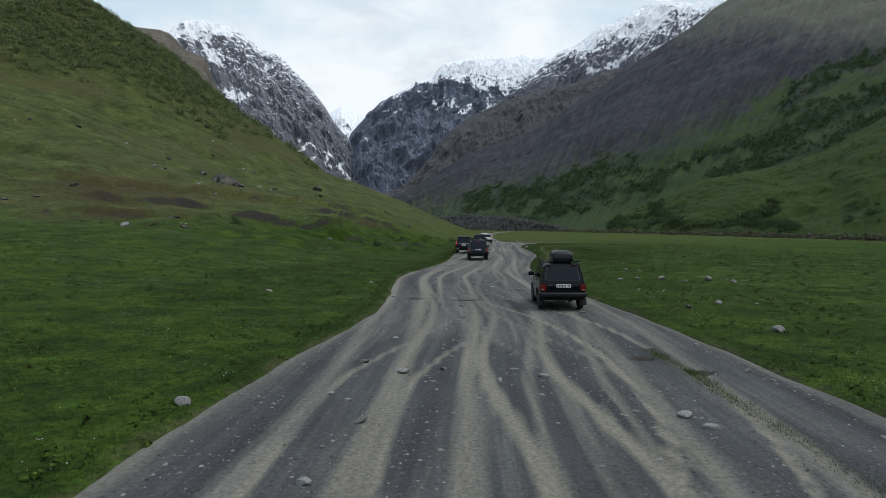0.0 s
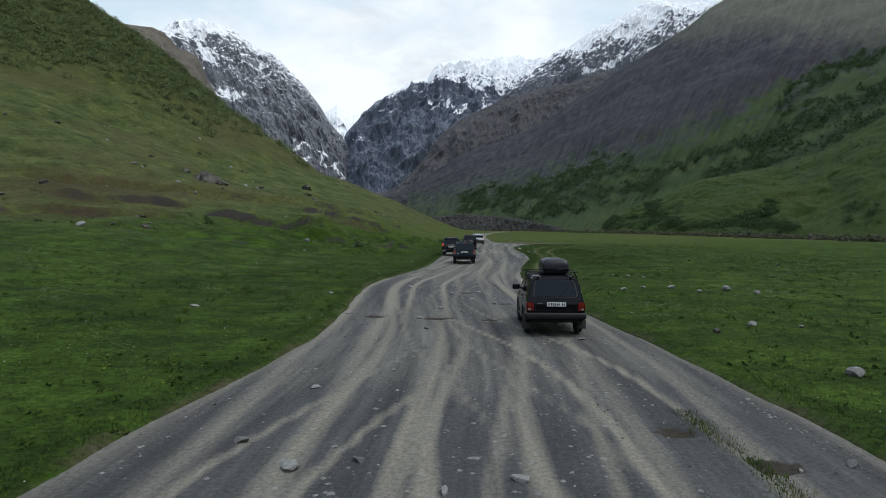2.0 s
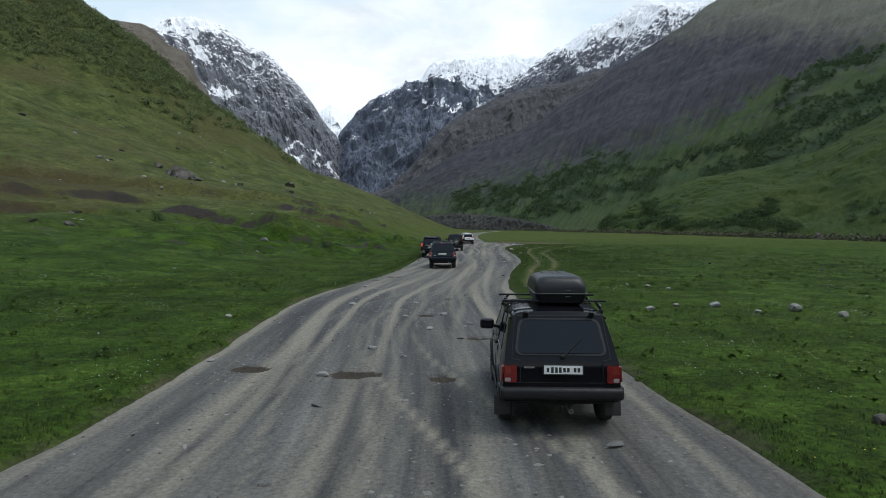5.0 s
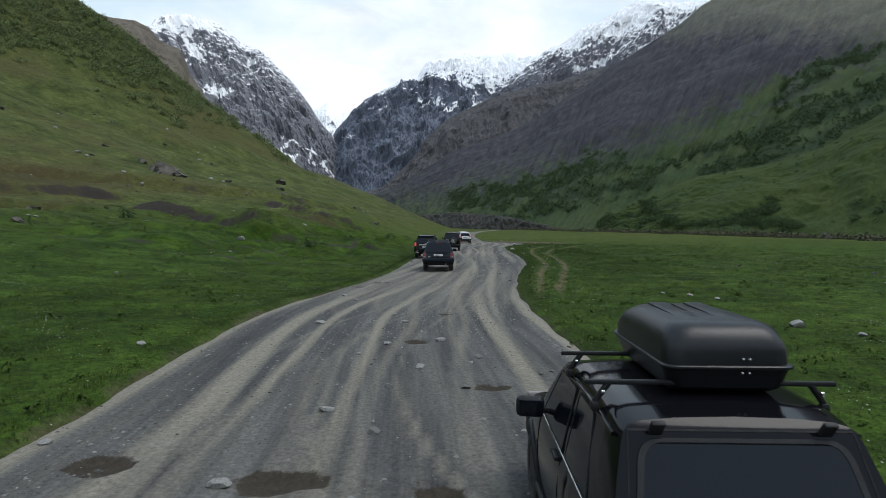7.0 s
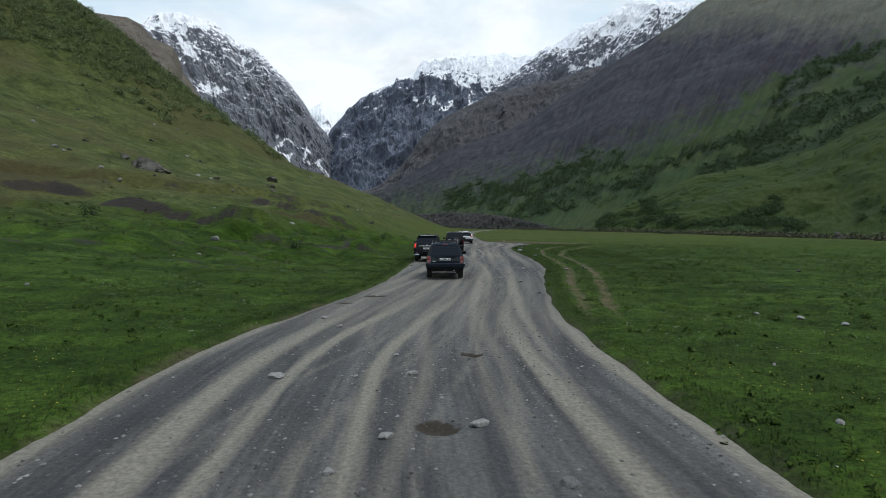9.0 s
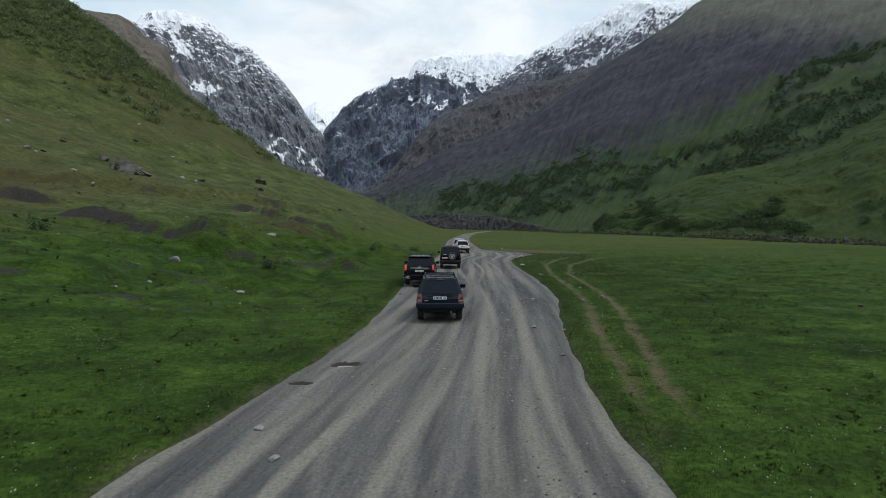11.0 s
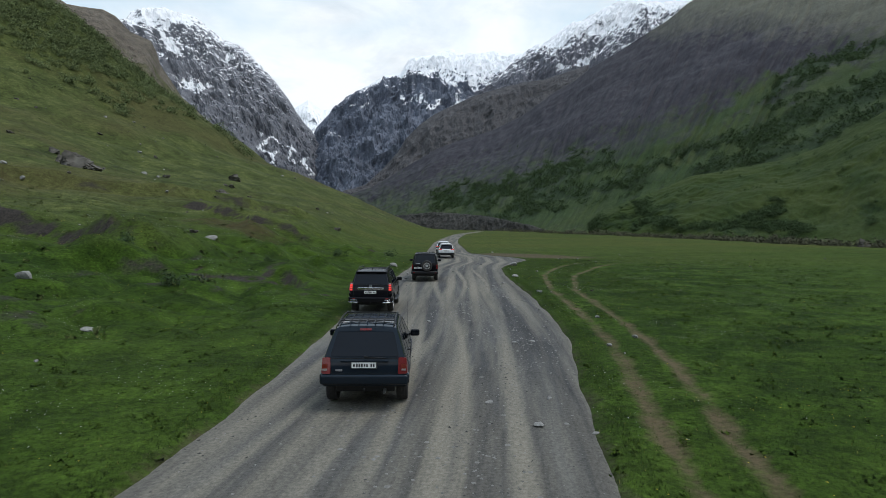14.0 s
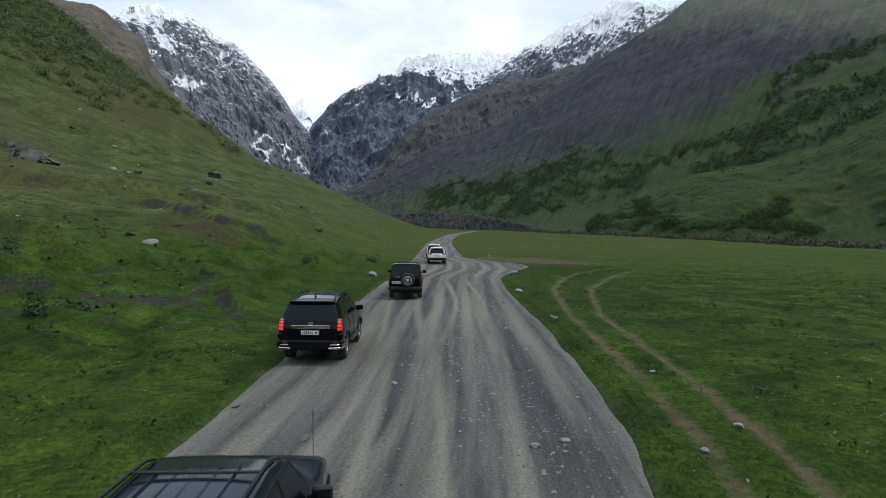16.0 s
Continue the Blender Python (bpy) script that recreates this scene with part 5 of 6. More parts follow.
set_down(prado, 2.32, 68.6, -3.2)

# boxy black wagon with a spare wheel on its door
disco, on_rear, on_roof, on_side, roof_z, half_w = make_car(dict(
    name="boxy_offroader", label="boxy black off-roader with a spare wheel on its rear door", length=4.6, paint=BLACK,
    side=((0.45, 0.86), (0.65, 0.90), (0.95, 0.905), (1.15, 0.89), (1.22, 0.87), (1.5, 0.80), (1.85, 0.71)),
    lean=((0.4, 0.02), (0.62, 0.0), (1.15, 0.03), (1.25, 0.05), (1.82, 0.22), (1.94, 0.28)),
    top=((0, 1.90), (0.2, 1.93), (1.0, 1.94), (1.9, 1.92), (2.2, 1.84), (2.7, 1.76), (3.3, 1.18), (3.9, 1.12), (4.4, 1.05), (4.55, 0.92), (4.6, 0.85)),
    sill=0.50, wheel=(0.38, 1.02, 3.56, 1.54, 0.25),
    side_windows=(((0.30, 1.26), (1.10, 1.26), (1.10, 1.76), (0.42, 1.76)), ((1.22, 1.26), (2.0, 1.26), (2.0, 1.72), (1.22, 1.72)), ((2.1, 1.26), (3.05, 1.26), (2.72, 1.68), (2.1, 1.68))),
    windscreen=(2.74, 3.26, 0.64, 0.74), rear_window=(1.28, 1.80, 0.70, 0.64), rear_round=0.07, seal=PLASTIC,
    seams=(((-0.76, 0.72), (0.76, 0.72)), ((-0.76, 0.72), (-0.78, 1.85)), ((0.76, 0.72), (0.78, 1.85))),
    side_seams=(((1.16, 0.85), (1.16, 1.75)), ((2.05, 0.5), (2.05, 1.7)), ((3.12, 0.5), (3.1, 1.15))),
    lamp=(0.79, 0.885, 0.86, 1.16, 0.0), lens=((AMBER, 0.1, 0.9, 0.68, 0.95),), lamp_wrap=0.05,
    plate=(-0.46, 0.92), bumper=(0.50, 0.70, 0.12, PLASTIC), mirror=(2.86, 1.30), handles=((1.35, 1.08), (2.2, 1.08)), flare=0.025))
sw = new("spare_wheel")
sw.parent = disco
sw.location = on_rear(0.14, 1.07, 0.12)
part("tyre", lathe([(0.22, -0.10), (0.27, -0.125), (0.34, -0.12), (0.365, -0.09), (0.37, 0.0), (0.365, 0.08), (0.30, 0.11)], 40, "Y"), RUBBER, sw)
part("rim", lathe([(0.225, -0.10), (0.20, -0.115), (0.185, -0.07), (0.10, -0.085), (0.06, -0.11), (0.001, -0.115)], 32, "Y"), RIMWHITE, sw)
for k in range(8):
    a = k * math.pi / 4
    part("rim_hole", lathe([(0.018, -0.09), (0.018, -0.072)], 12, "Y", (0.145 * math.cos(a), 0, 0.145 * math.sin(a))), PLASTIC, sw)
part("badge", plate_of(rounded(rect(-0.62, -0.30, 1.20, 1.225), 0.008), on_rear, 0.006, 0.008), ALLOY, disco)
for side in (-1, 1):
    part("reflector", block((0.12, 0.03, 0.05), (side * 0.74, -0.115, 0.60), bevel=0.01), LENS, disco)
    part("mud_flap", block((0.26, 0.02, 0.30), (side * 0.74, 0.5, 0.32), (-4, 0, 0), bevel=0.008), RUBBER, disco)
set_down(disco, 5.0, 84.0, -2.1)

# white crossovers ahead
cross, on_rear, on_roof, on_side, roof_z, half_w = make_car(dict(
    name="white_crossover", label="white crossover with lit red lamps and black bumper", length=4.6, paint=WHITE,
    side=((0.35, 0.86), (0.6, 0.91), (0.85, 0.92), (1.02, 0.89), (1.1, 0.86), (1.4, 0.74), (1.62, 0.63)),
    lean=((0.35, 0.06), (0.62, 0.0), (0.98, 0.05), (1.06, 0.12), (1.56, 0.46), (1.66, 0.50)),
    top=((0, 1.60), (0.3, 1.655), (1.0, 1.69), (2.0, 1.68), (2.5, 1.60), (3.3, 1.10), (3.9, 1.02), (4.4, 0.93), (4.55, 0.82), (4.6, 0.75)),
    sill=0.36, wheel=(0.36, 0.92, 3.61, 1.60, 0.23),
    side_windows=(((0.72, 1.14), (1.28, 1.14), (1.28, 1.54), (0.96, 1.54)), ((1.36, 1.14), (2.08, 1.14), (2.08, 1.55), (1.36, 1.55)), ((2.16, 1.14), (3.02, 1.14), (2.55, 1.54), (2.16, 1.55))),
    windscreen=(2.56, 3.22, 0.58, 0.74), rear_window=(1.10, 1.50, 0.72, 0.60), rear_round=0.06, wiper=(0.0, 1.10, 0.36, 3),
    seams=(((-0.66, 0.72), (0.66, 0.72)), ((-0.66, 0.72), (-0.72, 1.05)), ((0.66, 0.72), (0.72, 1.05))),
    side_seams=(((1.32, 0.85), (1.32, 1.55)), ((2.12, 0.5), (2.12, 1.55)), ((3.1, 0.5), (3.06, 1.08))),
    lamp=(0.50, 0.91, 0.98, 1.10, 0.03), lens=((BRAKE, 0.15, 0.95, 0.3, 0.7),), lamp_wrap=0.18, high_brake=(1.60, 0.16),
    plate=(0.0, 0.88), bumper=(0.40, 0.66, 0.07, PLASTIC), mirror=(2.86, 1.14), mirror_mat=WHITE, handles=((1.5, 0.98), (2.3, 0.98)), flare=0.03))
part("rear_spoiler", block((1.2, 0.26, 0.045), (0, 0.42, 1.63), (6, 0, 0), bevel=0.02), WHITE, cross)
for side in (-1, 1):
    part("roof_rail", tube([on_roof(side * 0.58, y, h) for y, h in ((0.1, 0.0), (0.25, 0.04), (1.2, 0.05), (2.2, 0.04), (2.4, 0.0))], 0.016), PLASTIC, cross)
set_down(cross, 8.15, 113.5, -0.2)
lead = copy_thing(cross, pose(8.2, 122.5, road_height(8.2, 124) + 0.02, 0, 0, -6))
tagged(lead, "white crossover leading the convoy on the gravel road")

# ---- stones ----
PALE_STONE = simple("pale_limestone", (0.245, 0.24, 0.225), 0.85, 0, 0.35, 9, 0.5, spec=0.2)
GREY_STONE = simple("grey_gravel_stone", (0.13, 0.128, 0.12), 0.88, 0, 0.4, 12, 0.5, spec=0.2)
LICHEN = simple("lichened_boulder", (0.105, 0.098, 0.085), 0.92, 0, 0.65, 1.6, 0.9, spec=0.1)


def stone_mesh(name, seed, flat, mat, sub=2, rough=0.35):
    bm = bmesh.new()
    bmesh.ops.create_icosphere(bm, subdivisions=sub, radius=0.5)
    pick = random.Random(seed)
    cuts = [(Vector((pick.gauss(0, 1), pick.gauss(0, 1), pick.gauss(0, 0.7))).normalized(), pick.uniform(0.26, 0.42)) for _ in range(9)]
    for v in bm.verts:
        q = v.co * 1.6 + Vector((seed * 7.3, seed * 3.1, seed))
        k = 1 + rough * noise.fractal(q, 0.9, 2, 4) + 0.25 * noise.cell(q * 0.9) * 0.5
        p = v.co * k
        for n, d in cuts:
            over = p.dot(n) - d
            if over > 0:
                p = p - n * over
        if sub > 3:
            p = p * (1 + 0.22 * noise.fractal(q * 3.0, 0.8, 2, 4) - 0.10 * abs(noise.noise(q * 2.2)))
        v.co = Vector((p.x, p.y * 0.8, p.z * flat))
    me = bpy.data.meshes.new(name)
    bm.to_mesh(me)
    bm.free()
    me.materials.append(mat)
    me.polygons.foreach_set("use_smooth", [True] * len(me.polygons))
    me.set_sharp_from_angle(angle=radians(28))
    return me


rng = np.random.default_rng(5)
ROAD_STONES = [stone_mesh("stone", k, 0.38, PALE_STONE if k < 4 else GREY_STONE, 2) for k in range(7)]
MEADOW_STONES = [stone_mesh("boulder", 20 + k, 0.62, PALE_STONE if k < 4 else LICHEN, 2) for k in range(7)]
HILL_STONES = [stone_mesh("boulder", 40 + k, 0.6, LICHEN, 4, 0.8) for k in range(5)]


def lay(name, me, x, y, z, size, label, category, group, turn=None):
    ob = new(name, me)
    ob.matrix_world = pose(x, y, z, rng.uniform(-8, 8), rng.uniform(-8, 8), rng.uniform(0, 360) if turn is None else turn) @ Matrix.Diagonal((size, size * rng.uniform(0.75, 1.2), size, 1))
    return tagged(ob, label, category, group)


count = 0
while count < 260:
    y = rng.uniform(2, 105)
    left, right = road_edges(y)
    x = rng.uniform(left + 0.1, right - 0.1)
    dusty = dust_at(x, y)
    if dusty > 0.35 and rng.random() < 0.85 or noise.noise((x * 0.25, y * 0.09, 9)) < rng.uniform(-0.3, 0.35):
        continue
    if any(abs(x - cx - (y - cy) * -0.07) < 1.1 and -0.3 < y - cy < 5 for cx, cy in ((4.25, 21.64), (3.09, 54.59), (2.32, 68.6), (5.0, 84.0), (8.15, 113.5))):
        continue
    size = 0.05 + 0.30 * rng.random() ** 3.6
    k = int(rng.integers(0, 7))
    lay("stone", ROAD_STONES[k], x, y, road_height(x, y) + size * 0.08, size, "flat pale stone lying on the gravel road" if k < 4 else "grey stone lying on the gravel road", "stone", "stones on the road")
    count += 1
count = 0
while count < 90:
    y = rng.uniform(6, 130)
    left, right = road_edges(y)
    side = rng.random() < 0.62
    o = 0.7 + 42 * rng.random() ** 1.5
    x = right + o if side else left - o
    if noise.noise((x * 0.11, y * 0.11, 4)) < rng.uniform(-0.1, 0.4):
        continue
    size = 0.10 + 0.36 * rng.random() ** 2.8
    k = int(rng.integers(0, 7))
    z = float(ground_at([x], [y])[0])
    lay("boulder", MEADOW_STONES[k], x, y, z + size * 0.13, size, "pale grey boulder half sunk in meadow grass" if k < 4 else "dark lichened boulder in meadow grass", "boulder", "boulders in the meadow")
    count += 1
for x, y, size in ((-0.8, 12.5, 0.34), (2.0, 12.1, 0.26), (3.8, 9.6, 0.30), (1.1, 11.8, 0.2), (5.8, 55.1, 0.22), (7.2, 55.4, 0.22), (7.6, 53.2, 0.2), (6.6, 53.6, 0.28), (7.5, 61.9, 0.24), (4.8, 66.5, 0.22)):
    lay("stone", ROAD_STONES[int(rng.integers(0, 4))], x, y, road_height(x, y) + size * 0.1, size, "flat pale stone lying on the gravel road", "stone", "stones on the road")
for x, y, size in ((-52, 148.5, 6.0), (-48.5, 147, 3.0), (-55, 150, 2.6), (-41, 202, 4.0), (-27, 146, 2.6), (-25.6, 147, 1.6), (-12.8, 69.5, 0.8), (-7.1, 63.6, 0.5), (-62, 160, 2.2), (-48, 176, 1.9), (-36, 182, 1.6), (101, 170, 4.0), (12.3, 41.5, 0.3), (12.9, 40.6, 0.26), (11.7, 42.6, 0.22),
                   (13.9, 101, 0.9), (11.9, 88, 0.6), (2.5, 98.5, 0.9), (9.3, 17, 0.42), (15.4, 32.6, 0.42), (14.6, 33.8, 0.6), (10.4, 23.2, 0.34), (-7.5, 26.5, 0.34), (13.2, 33.6, 0.3), (12.4, 35, 0.5), (9.8, 34.1, 0.38), (11.1, 35.1, 0.3), (11.9, 67.3, 0.24), (10.6, 61.6, 0.24), (-4.3, 10.1, 0.34)):
    z = float(ground_at([x], [y])[0])
    lay("boulder", HILL_STONES[int(rng.integers(0, 5))] if size > 1.5 else MEADOW_STONES[int(rng.integers(0, 4))], x, y, z + size * 0.12, size,
        "large dark lichened boulder on the grassy hillside" if size > 1.5 else "pale grey boulder beside the gravel road", "boulder", "boulders on the hillside" if size > 1.5 else "boulders in the meadow", 20)
count = 0
while count < 150:
    x, y = rng.uniform(-120, -8), rng.uniform(60, 262)
    if noise.noise((x * 0.07, y * 0.07, 2)) < rng.uniform(-0.1, 0.5):
        continue
    size = 0.35 + 1.5 * rng.random() ** 3
    pale = rng.random() < 0.35
    lay("boulder", (MEADOW_STONES if pale else HILL_STONES)[int(rng.integers(0, 4))], x, y, float(ground_at([x], [y])[0]) + size * 0.08, size,
        "pale grey boulder on the grassy hillside" if pale else "lichened grey boulder on the grassy hillside", "boulder", "boulders on the hillside")
    count += 1


def scatter_solid(name, base, points, sizes, mat, squash=0.5):
    """Many small copies of a rough pebble joined into one mesh."""
    n, k = len(points), len(base)
    a = rng.uniform(0, 6.28, n)
    c, s_ = np.cos(a)[:, None], np.sin(a)[:, None]
    bx, by, bz = base[:, 0][None], base[:, 1][None], base[:, 2][None]
    jit = rng.uniform(0.7, 1.3, (n, k))
    V = np.stack([(bx * c - by * s_) * jit, (bx * s_ + by * c) * jit, bz * squash * jit], 2) * sizes[:, None, None] + points[:, None, :]
    tri = np.array([(0, 1, 2), (0, 2, 3), (0, 3, 4), (0, 4, 1), (5, 2, 1), (5, 3, 2), (5, 4, 3), (5, 1, 4)])
    F = (tri[None] + (np.arange(n) * k)[:, None, None]).reshape(-1, 3)
    return mesh_of(name, V.reshape(-1, 3), F, mat, False)


OCTA = np.array([(0, 0, 0.5), (0.5, 0, 0), (0, 0.45, 0), (-0.5, 0, 0), (0, -0.42, 0), (0, 0, -0.5)])
PEBBLE, pt, pb = material("gravel_pebbles", 0.9, 0, 0.2)
pt.links.new(ramp(pt, node(pt, "ShaderNodeNewGeometry").outputs["Random Per Island"], (0.0, (0.05, 0.049, 0.046)), (0.6, (0.125, 0.121, 0.113)), (1.0, (0.27, 0.262, 0.245))), pb.inputs["Base Color"])
pts = []
while len(pts) < 20000:
    y = rng.uniform(0, 1) ** 1.1 * 100 - 1
    left, right = road_edges(y)
    w = right - left
    x = left + w * rng.random()
    edge = min(x - left, right - x)
    if dust_at(x, y) > 0.3 and rng.random() < 0.9:
        continue
    if edge > 0.6 and noise.noise((x * 0.4, y * 0.12, 7)) < rng.uniform(-0.25, 0.55):
        continue
    pts.append((x, y, road_height(x, y)))
chips = []
for k in range(3500):
    y = rng.uniform(34, 88)
    right = float(road_edges(y)[1])
    x = right - 1.7 + 0.35 * rng.standard_normal() + 0.3 * math.sin(y * 0.2)
    pts.append((x, y, road_height(x, y)))
for cx, cy, a, b, n in ((1.3, 11.5, 1.5, 2.2, 500), (4.4, 51, 1.3, 3.0, 700), (6.6, 70, 0.8, 3.2, 800), (7.4, 62, 0.7, 3.0, 300), (2.5, 20, 1.6, 3.0, 400)):
    for k in range(n):
        x, y = cx + a * rng.standard_normal(), cy + b * rng.standard_normal()
        left, right = road_edges(y)
        if left + 0.2 < x < right - 0.2:
            chips.append((x, y, road_height(x, y)))
pts, chips = np.array(pts), np.array(chips)
CHIP = simple("pale_rock_chips", (0.19, 0.186, 0.172), 0.85, 0, 0.3, 9, 0.3, spec=0.2)
tagged(scatter_solid("rock_chips", OCTA, chips, 0.02 + 0.13 * rng.random(len(chips)) ** 4.5, CHIP, 0.3), "pale flat rock chips in patches on the track", "rock chips", kind="stuff")
gravel = scatter_solid("gravel", OCTA, pts, 0.016 + 0.065 * rng.random(len(pts)) ** 4, PEBBLE)
tagged(gravel, "loose grey gravel strewn over the track", "gravel", kind="stuff")

# ---- grass ----
BLADE, gt, gb = material("grass_blades", 0.75, 0, 0.15)
gp = place(gt)
gc = ramp(gt, node(gt, "ShaderNodeAttribute", attribute_name="tone").outputs["Fac"], (0.0, (0.019, 0.041, 0.004)), (0.5, (0.035, 0.067, 0.006)), (0.85, (0.064, 0.102, 0.011)), (1.0, (0.15, 0.14, 0.034)))
gt.links.new(mix(gt, 0.5, gc, ramp(gt, noise_tex(gt, gp, 0.25, 6, 0.65), (0.3, 0.45), (0.7, 1.5)), "MULTIPLY"), gb.inputs["Base Color"])
gt.links.new(node(gt, "ShaderNodeCombineXYZ", X=0.0, Y=0.0, Z=1.0).outputs[0], gb.inputs["Normal"])


def meadow_places(n, reach, power, y0=-1.0, y1=118.0):
    y = rng.uniform(y0, y1, n)
    left, right = road_edges(y)
    o = (reach * rng.random(n) ** power if power else np.minimum(-reach * 0.4 * np.log(rng.random(n)), 60)) - 0.18
    side = rng.random(n) < 0.5
    x = np.where(side, left - o, right + o)
    z = np.where(o > 0, ground_at(x, y), 0.0)
    keep = rng.random(n) > ground_at(x, y, GROUND_WORN) * 1.5 - 0.1 + np.where(o < 0.05, 0.5, 0) + np.clip((y - 80) / 45, 0, 1)
    return np.stack([x, y, z], 1)[keep]


def build_grass():
    strip = np.column_stack([5.0 + 0.13 * rng.standard_normal(5000), rng.uniform(5, 15, 5000), np.full(5000, -0.02)])
    P = np.concatenate([meadow_places(230000, 9, 1.0), meadow_places(240000, 32, 0), meadow_places(90000, 0.9, 1.0), strip])
    n = len(P)
    a = rng.uniform(0, 6.28, n)
    far = np.clip(np.abs(P[:, 0] - 4) / 14, 0.7, 2.2)
    clump = np.sin(P[:, 0] * 1.9 + 2 * np.sin(P[:, 1] * 0.7)) * np.sin(P[:, 1] * 1.6 + 1.5 * np.sin(P[:, 0] * 0.8))
    h = (0.025 + 0.04 * rng.random(n)) * (1 + 0.2 * clump)
    w = (0.008 + 0.007 * rng.random(n)) * far
    d = np.stack([np.cos(a), np.sin(a), np.zeros(n)], 1)
    lean = np.stack([np.cos(a + 1.6), np.sin(a + 1.6), np.zeros(n)], 1) * (h * rng.uniform(0.1, 0.9, n))[:, None]
    up = np.zeros((n, 3))
    up[:, 2] = h
    V = np.stack([P - d * w[:, None] - [0, 0, 0.01], P + d * w[:, None] - [0, 0, 0.01], P + lean + up], 1).reshape(-1, 3)
    ob = mesh_of("grass", V, np.arange(3 * n).reshape(-1, 3), BLADE, False)
    tone = np.clip(0.45 + 0.22 * rng.standard_normal(n) + 0.12 * clump, 0, 1)
    ob.data.attributes.new("tone", "FLOAT", "POINT").data.foreach_set("value", np.repeat(tone, 3).astype(np.float32))
    return tagged(ob, "short green meadow grass beside the road", "grass", kind="stuff")


build_grass()
PETAL = simple("white_petals", (0.55, 0.56, 0.50), 0.7)
YELLOW = simple("yellow_petals", (0.55, 0.42, 0.04), 0.7)
for name, mat, n, level, label in (("white_flowers", PETAL, 90000, 0.30, "tiny white meadow flowers"), ("yellow_flowers", YELLOW, 36000, 0.15, "tiny yellow meadow flowers")):
    P = meadow_places(n, 26, 0.9)
    k = np.sin(P[:, 0] * 0.55 + n) * np.sin(P[:, 1] * 0.42) + 0.6 * np.sin(P[:, 0] * 1.7 + P[:, 1] * 1.3)
    P = P[(k > level + rng.uniform(0, 0.9, len(P)))]
    P[:, 2] += rng.uniform(0.06, 0.12, len(P))
    tagged(scatter_solid(name, OCTA, P, 0.014 + 0.018 * rng.random(len(P)), mat, 0.4), label, "flowers", kind="stuff")

# ---- thickets ----


def foliage(name, low, high, lift=0.6):
    m, t, b = material(name, 0.8, 0, 0.1)
    r = node(t, "ShaderNodeNewGeometry").outputs["Random Per Island"]
    c = ramp(t, r, (0.0, low), (1.0, high))
    c = mix(t, 0.5, c, ramp(t, noise_tex(t, place(t), 0.28, 4, 0.6), (0.3, 0.5), (0.7, 1.5)), "MULTIPLY")
    t.links.new(c, b.inputs["Base Color"])
    # leaves of a clump catch the light together, more from above than each by itself
    turn = node(t, "ShaderNodeVectorMath", operation="ADD", i0=node(t, "ShaderNodeNewGeometry").outputs["Normal"], i1=(0.0, 0.0, lift)).outputs[0]
    t.links.new(node(t, "ShaderNodeVectorMath", operation="NORMALIZE", i0=turn).outputs[0], b.inputs["Normal"])
    return m


LEAF_DARK = foliage("thicket_leaves", (0.068, 0.092, 0.037), (0.128, 0.156, 0.064))
LEAF_RIGHT = foliage("slope_thicket_leaves", (0.026, 0.046, 0.018), (0.052, 0.082, 0.030))
LEAF_TURF = foliage("meadow_clump_leaves", (0.024, 0.047, 0.005), (0.056, 0.092, 0.012), 5.0)
LEAF_HILL = foliage("hill_tuft_leaves", (0.036, 0.050, 0.014), (0.090, 0.106, 0.030), 5.0)
LEAF_GREY = foliage("bank_shrub_leaves", (0.045, 0.046, 0.030), (0.095, 0.095, 0.055))


def leaf_cloud(name, centres, radii, leaves, leaf, mat, tall=0.8):
    """Bushes as clouds of leaf tufts round clumps, joined into one mesh."""
    n = len(centres)
    clumps = 5
    off = rng.standard_normal((n, clumps, 3)) * [0.42, 0.42, 0.25] + [0, 0, 0.45 * tall]
    pick = rng.integers(0, clumps, (n, leaves))
    base = np.take_along_axis(off, pick[:, :, None].repeat(3, 2), 1)
    d = rng.standard_normal((n, leaves, 3))
    d /= np.linalg.norm(d, axis=2, keepdims=True)
    p = base + d * (0.30 + 0.2 * rng.random((n, leaves, 1)))
    p[:, :, 2] = np.abs(p[:, :, 2])
    P = centres[:, None] + p * radii[:, None, None]
    size = leaf * radii[:, None, None] * rng.uniform(0.6, 1.4, (n, leaves, 1))
    u = rng.standard_normal((n, leaves, 3))
    u /= np.linalg.norm(u, axis=2, keepdims=True)
    u -= d * (u * d).sum(2, keepdims=True) * 0.75
    u /= np.linalg.norm(u, axis=2, keepdims=True)
    v = np.cross(u, d)
    V = np.stack([P - u * size, P + v * size * 1.3, P + u * size], 2).reshape(-1, 3)
    return mesh_of(name, V, np.arange(n * leaves * 3).reshape(-1, 3), mat, False)


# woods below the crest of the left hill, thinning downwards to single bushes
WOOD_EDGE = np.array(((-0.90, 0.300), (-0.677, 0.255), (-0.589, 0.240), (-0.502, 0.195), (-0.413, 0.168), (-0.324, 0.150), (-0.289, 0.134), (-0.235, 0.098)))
x, y = rng.uniform(-300, -30, 50000), rng.uniform(120, 300, 50000)
z = ground_at(x, y)
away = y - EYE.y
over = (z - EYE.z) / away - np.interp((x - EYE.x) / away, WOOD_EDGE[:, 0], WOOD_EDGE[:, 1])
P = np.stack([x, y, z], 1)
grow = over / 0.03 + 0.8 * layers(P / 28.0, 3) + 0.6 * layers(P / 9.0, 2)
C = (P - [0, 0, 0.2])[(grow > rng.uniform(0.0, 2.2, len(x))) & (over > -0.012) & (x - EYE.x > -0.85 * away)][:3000]
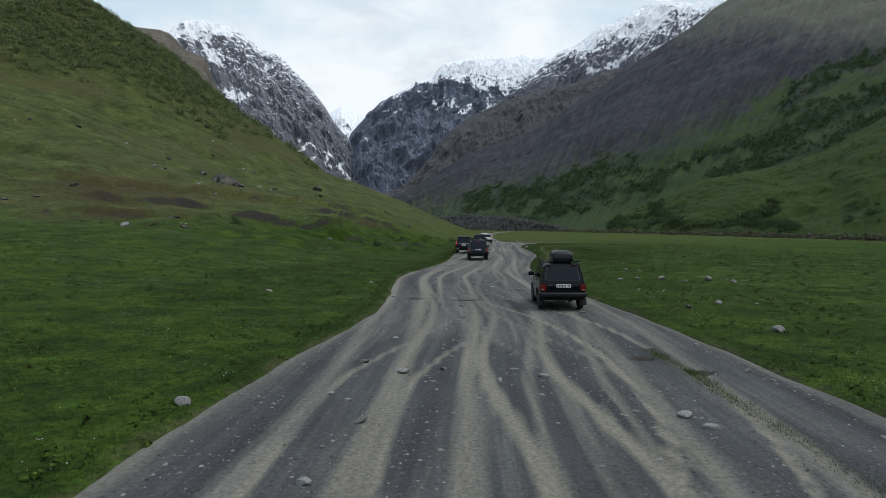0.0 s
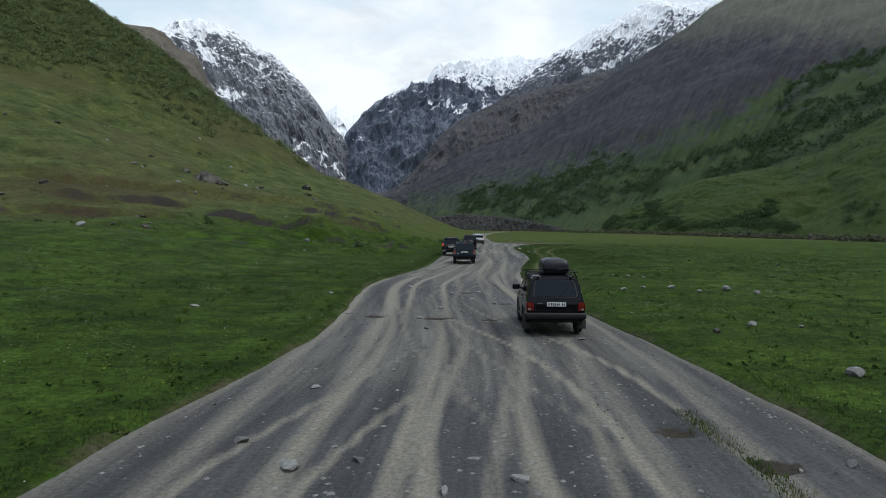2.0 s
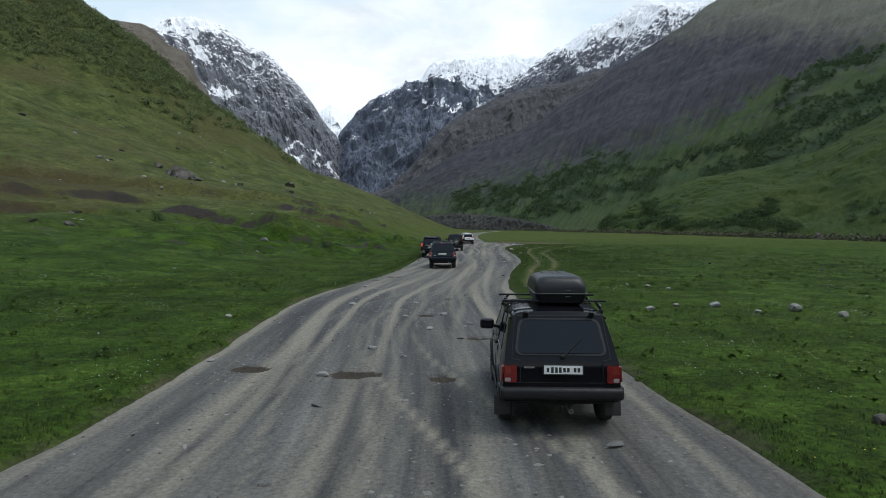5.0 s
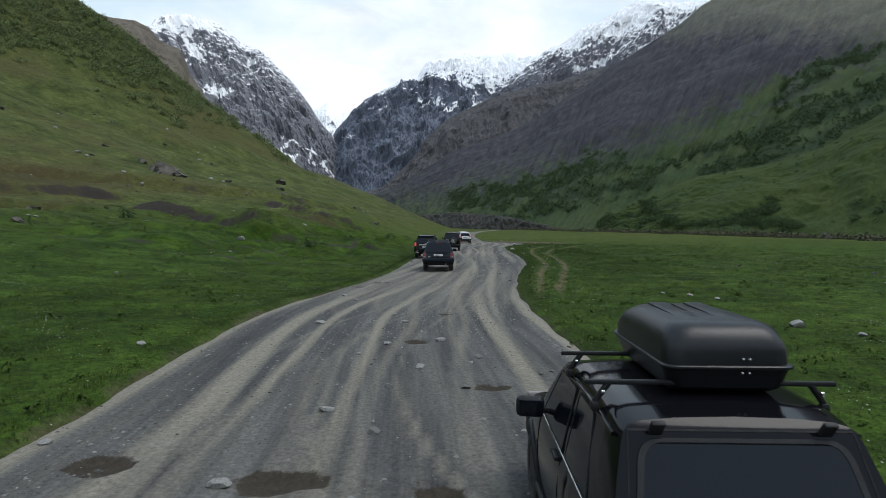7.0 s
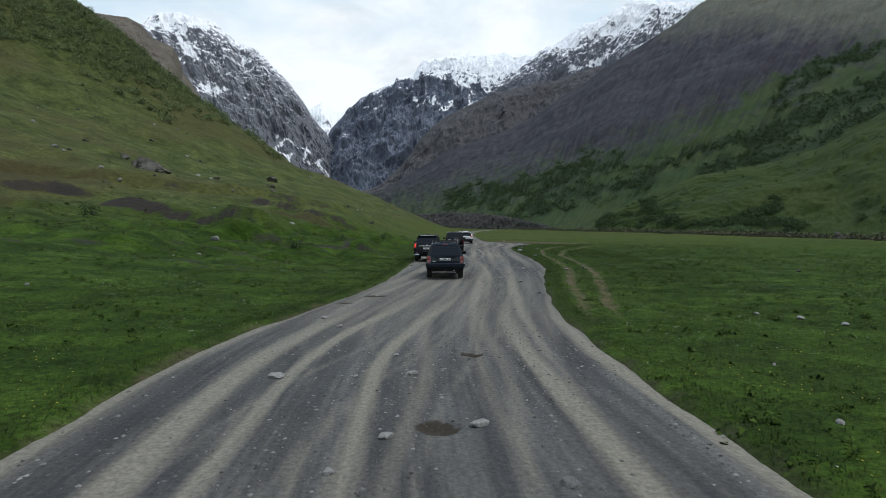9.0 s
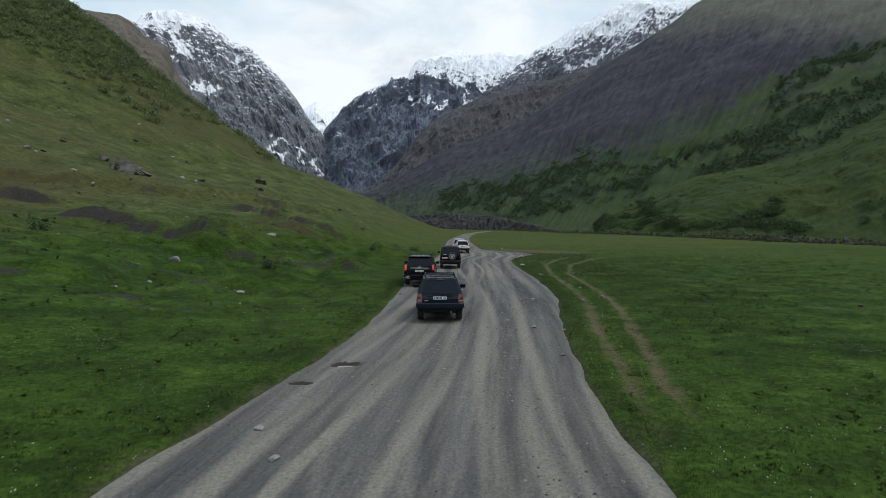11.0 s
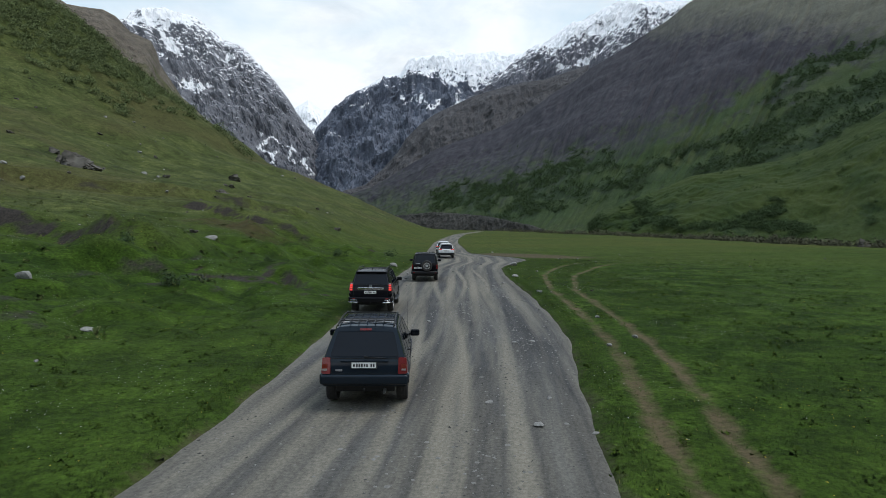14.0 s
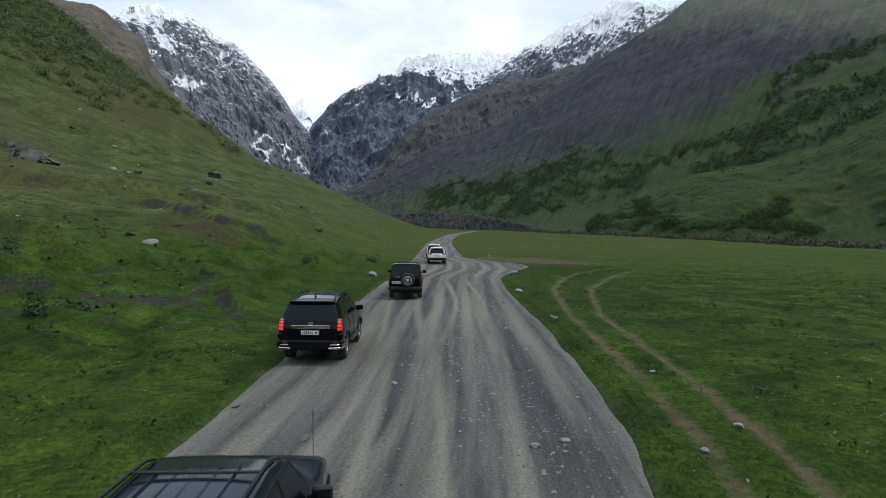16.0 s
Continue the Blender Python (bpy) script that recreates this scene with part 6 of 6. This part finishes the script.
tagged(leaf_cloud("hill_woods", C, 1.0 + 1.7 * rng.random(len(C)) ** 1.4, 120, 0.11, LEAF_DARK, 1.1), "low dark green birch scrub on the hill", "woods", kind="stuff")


def on_face(ob, nu, n, key="wood", least=0.12):
    """Places on a mountain face, thickest where it is marked as wooded, with gaps and stray clumps."""
    co = np.empty(len(ob.data.vertices) * 3, np.float32)
    ob.data.vertices.foreach_get("co", co)
    co = co.reshape(-1, nu + 1, 3)[:-2]
    mark = np.empty(len(ob.data.vertices), np.float32)
    ob.data.attributes[key].data.foreach_get("value", mark)
    mark = mark.reshape(-1, nu + 1)[:len(co)]
    seen = (co[..., 2] > -1) & (co[..., 0] - EYE.x < 1.0 * (co[..., 1] - EYE.y))
    gaps = layers(co / 18.0, 4, 0.6) * 1.3
    weight = np.clip(mark + np.where(mark > 0, gaps, 0) - least, 0, 1) * seen + 0.004 * seen * (co[..., 2] < 120)
    # wide faces of the net hold more than narrow ones
    span = np.linalg.norm(np.diff(co, axis=1, append=co[:, -1:]), axis=2) * np.linalg.norm(np.diff(co, axis=0, append=co[-1:]), axis=2)
    weight = (weight * span).ravel()
    at = rng.choice(len(weight), n, p=weight / weight.sum())
    flat = co.reshape(-1, 3)
    return flat[at].astype(float) + rng.uniform(-1.5, 1.5, (n, 3)) * (1, 1, 0.2)


things = bpy.data.objects
C = on_face(things["green_spur"], 300, 1500)
tagged(leaf_cloud("spur_thickets", C, 0.8 + 1.3 * rng.random(len(C)), 50, 0.14, LEAF_RIGHT, 0.7), "dark green thickets on the grassy spur", "thickets", kind="stuff")
C = on_face(things["dark_slope"], 420, 8500)
tagged(leaf_cloud("slope_thickets", C, 1.0 + 2.2 * rng.random(len(C)) ** 1.5, 30, 0.17, LEAF_RIGHT, 0.9), "dark thickets on the lower mountainside", "thickets", kind="stuff")
# scrub along the river bank on the far side of the meadow
C = []
for k in range(420):
    t = rng.random()
    d = 470 - 330 * t ** 0.6
    C.append((float(np.interp(d, (140, 175, 230, 330, 480), (108, 102, 98, 82, 60))) + rng.normal(0, 2.5), d + rng.normal(0, 3)))
C = np.array(C)
C = np.column_stack([C, ground_at(C[:, 0], C[:, 1]) - 0.2])
tagged(leaf_cloud("bank_scrub", C, 0.9 + 1.2 * rng.random(len(C)), 60, 0.16, LEAF_GREY), "bare greyish scrub along the river bank", "scrub", kind="stuff")


def bush(x, y, r, label):
    z = float(ground_at([x], [y])[0])
    ob = leaf_cloud("bush", np.array([(0.0, 0.0, -0.05 * r)]), np.array([r]), 420, 0.075, LEAF_RIGHT)
    ob.location = (x, y, z)
    return tagged(ob, label, "bush", "bushes in the meadow")


for x, y, r in ((-7.6, 73, 0.95), (-13, 80, 0.8), (-5.5, 84, 0.6), (-2.5, 100, 0.8), (2.0, 112, 1.0), (-26, 78, 1.0)):
    bush(x, y, r, "low dark green bush in the meadow grass")

# ---- puddles and tussocks ----
WATER, wt, wb = material("muddy_water", 0.04, 0, 0.5)
wt.links.new(ramp(wt, noise_tex(wt, place(wt), 3, 4), (0.3, (0.030, 0.027, 0.022)), (0.7, (0.050, 0.045, 0.036))), wb.inputs["Base Color"])


def puddle(x, y, a, b):
    bm = bmesh.new()
    ring = []
    for k in range(36):
        t = 2 * math.pi * k / 36
        r = 1 + 0.35 * noise.noise((math.cos(t) * 1.3 + x, math.sin(t) * 1.3 + y, 0))
        ring.append(bm.verts.new((a * r * math.cos(t), b * r * math.sin(t), 0)))
    bm.faces.new(ring)
    me = bpy.data.meshes.new("puddle")
    bm.to_mesh(me)
    bm.free()
    me.materials.append(WATER)
    ob = new("puddle", me)
    ob.location = (x, y, road_height(x, y) + 0.028)
    return tagged(ob, "shallow muddy puddle in a hollow of the road", "water", kind="structure")


puddle(0.32, 47.6, 0.26, 0.20)
puddle(5.9, 26.8, 0.12, 0.32)
P = meadow_places(500, 34, 0.9, 2, 118)
P = P[P[:, 0] > -40]
tagged(leaf_cloud("tussocks", P - [0, 0, 0.03], 0.10 + 0.16 * rng.random(len(P)) ** 2, 90, 0.13, LEAF_TURF, 0.3), "dark green grass tussocks in the meadow", "tussocks", kind="stuff")
P = np.concatenate([meadow_places(15000, 30, 1.2, 2, 125), meadow_places(6000, 60, 0.8, 20, 140)])
kind = layers(P / 5.0, 3)
P = P[kind > rng.uniform(-0.7, 0.3, len(P))]
tagged(leaf_cloud("grass_clumps", P - [0, 0, 0.02], 0.07 + 0.11 * rng.random(len(P)) ** 1.5, 14, 0.28, LEAF_TURF, 0.4), "clumps of longer meadow grass", "grass", kind="stuff")
x, y = rng.uniform(-150, -6, 9000), rng.uniform(60, 275, 9000)
P = np.stack([x, y, ground_at(x, y)], 1)
tagged(leaf_cloud("hill_grass_clumps", P - [0, 0, 0.03], 0.15 + 0.30 * rng.random(len(P)) ** 2, 10, 0.26, LEAF_HILL, 0.4), "tufts of rough grass on the hillside", "grass", kind="stuff")
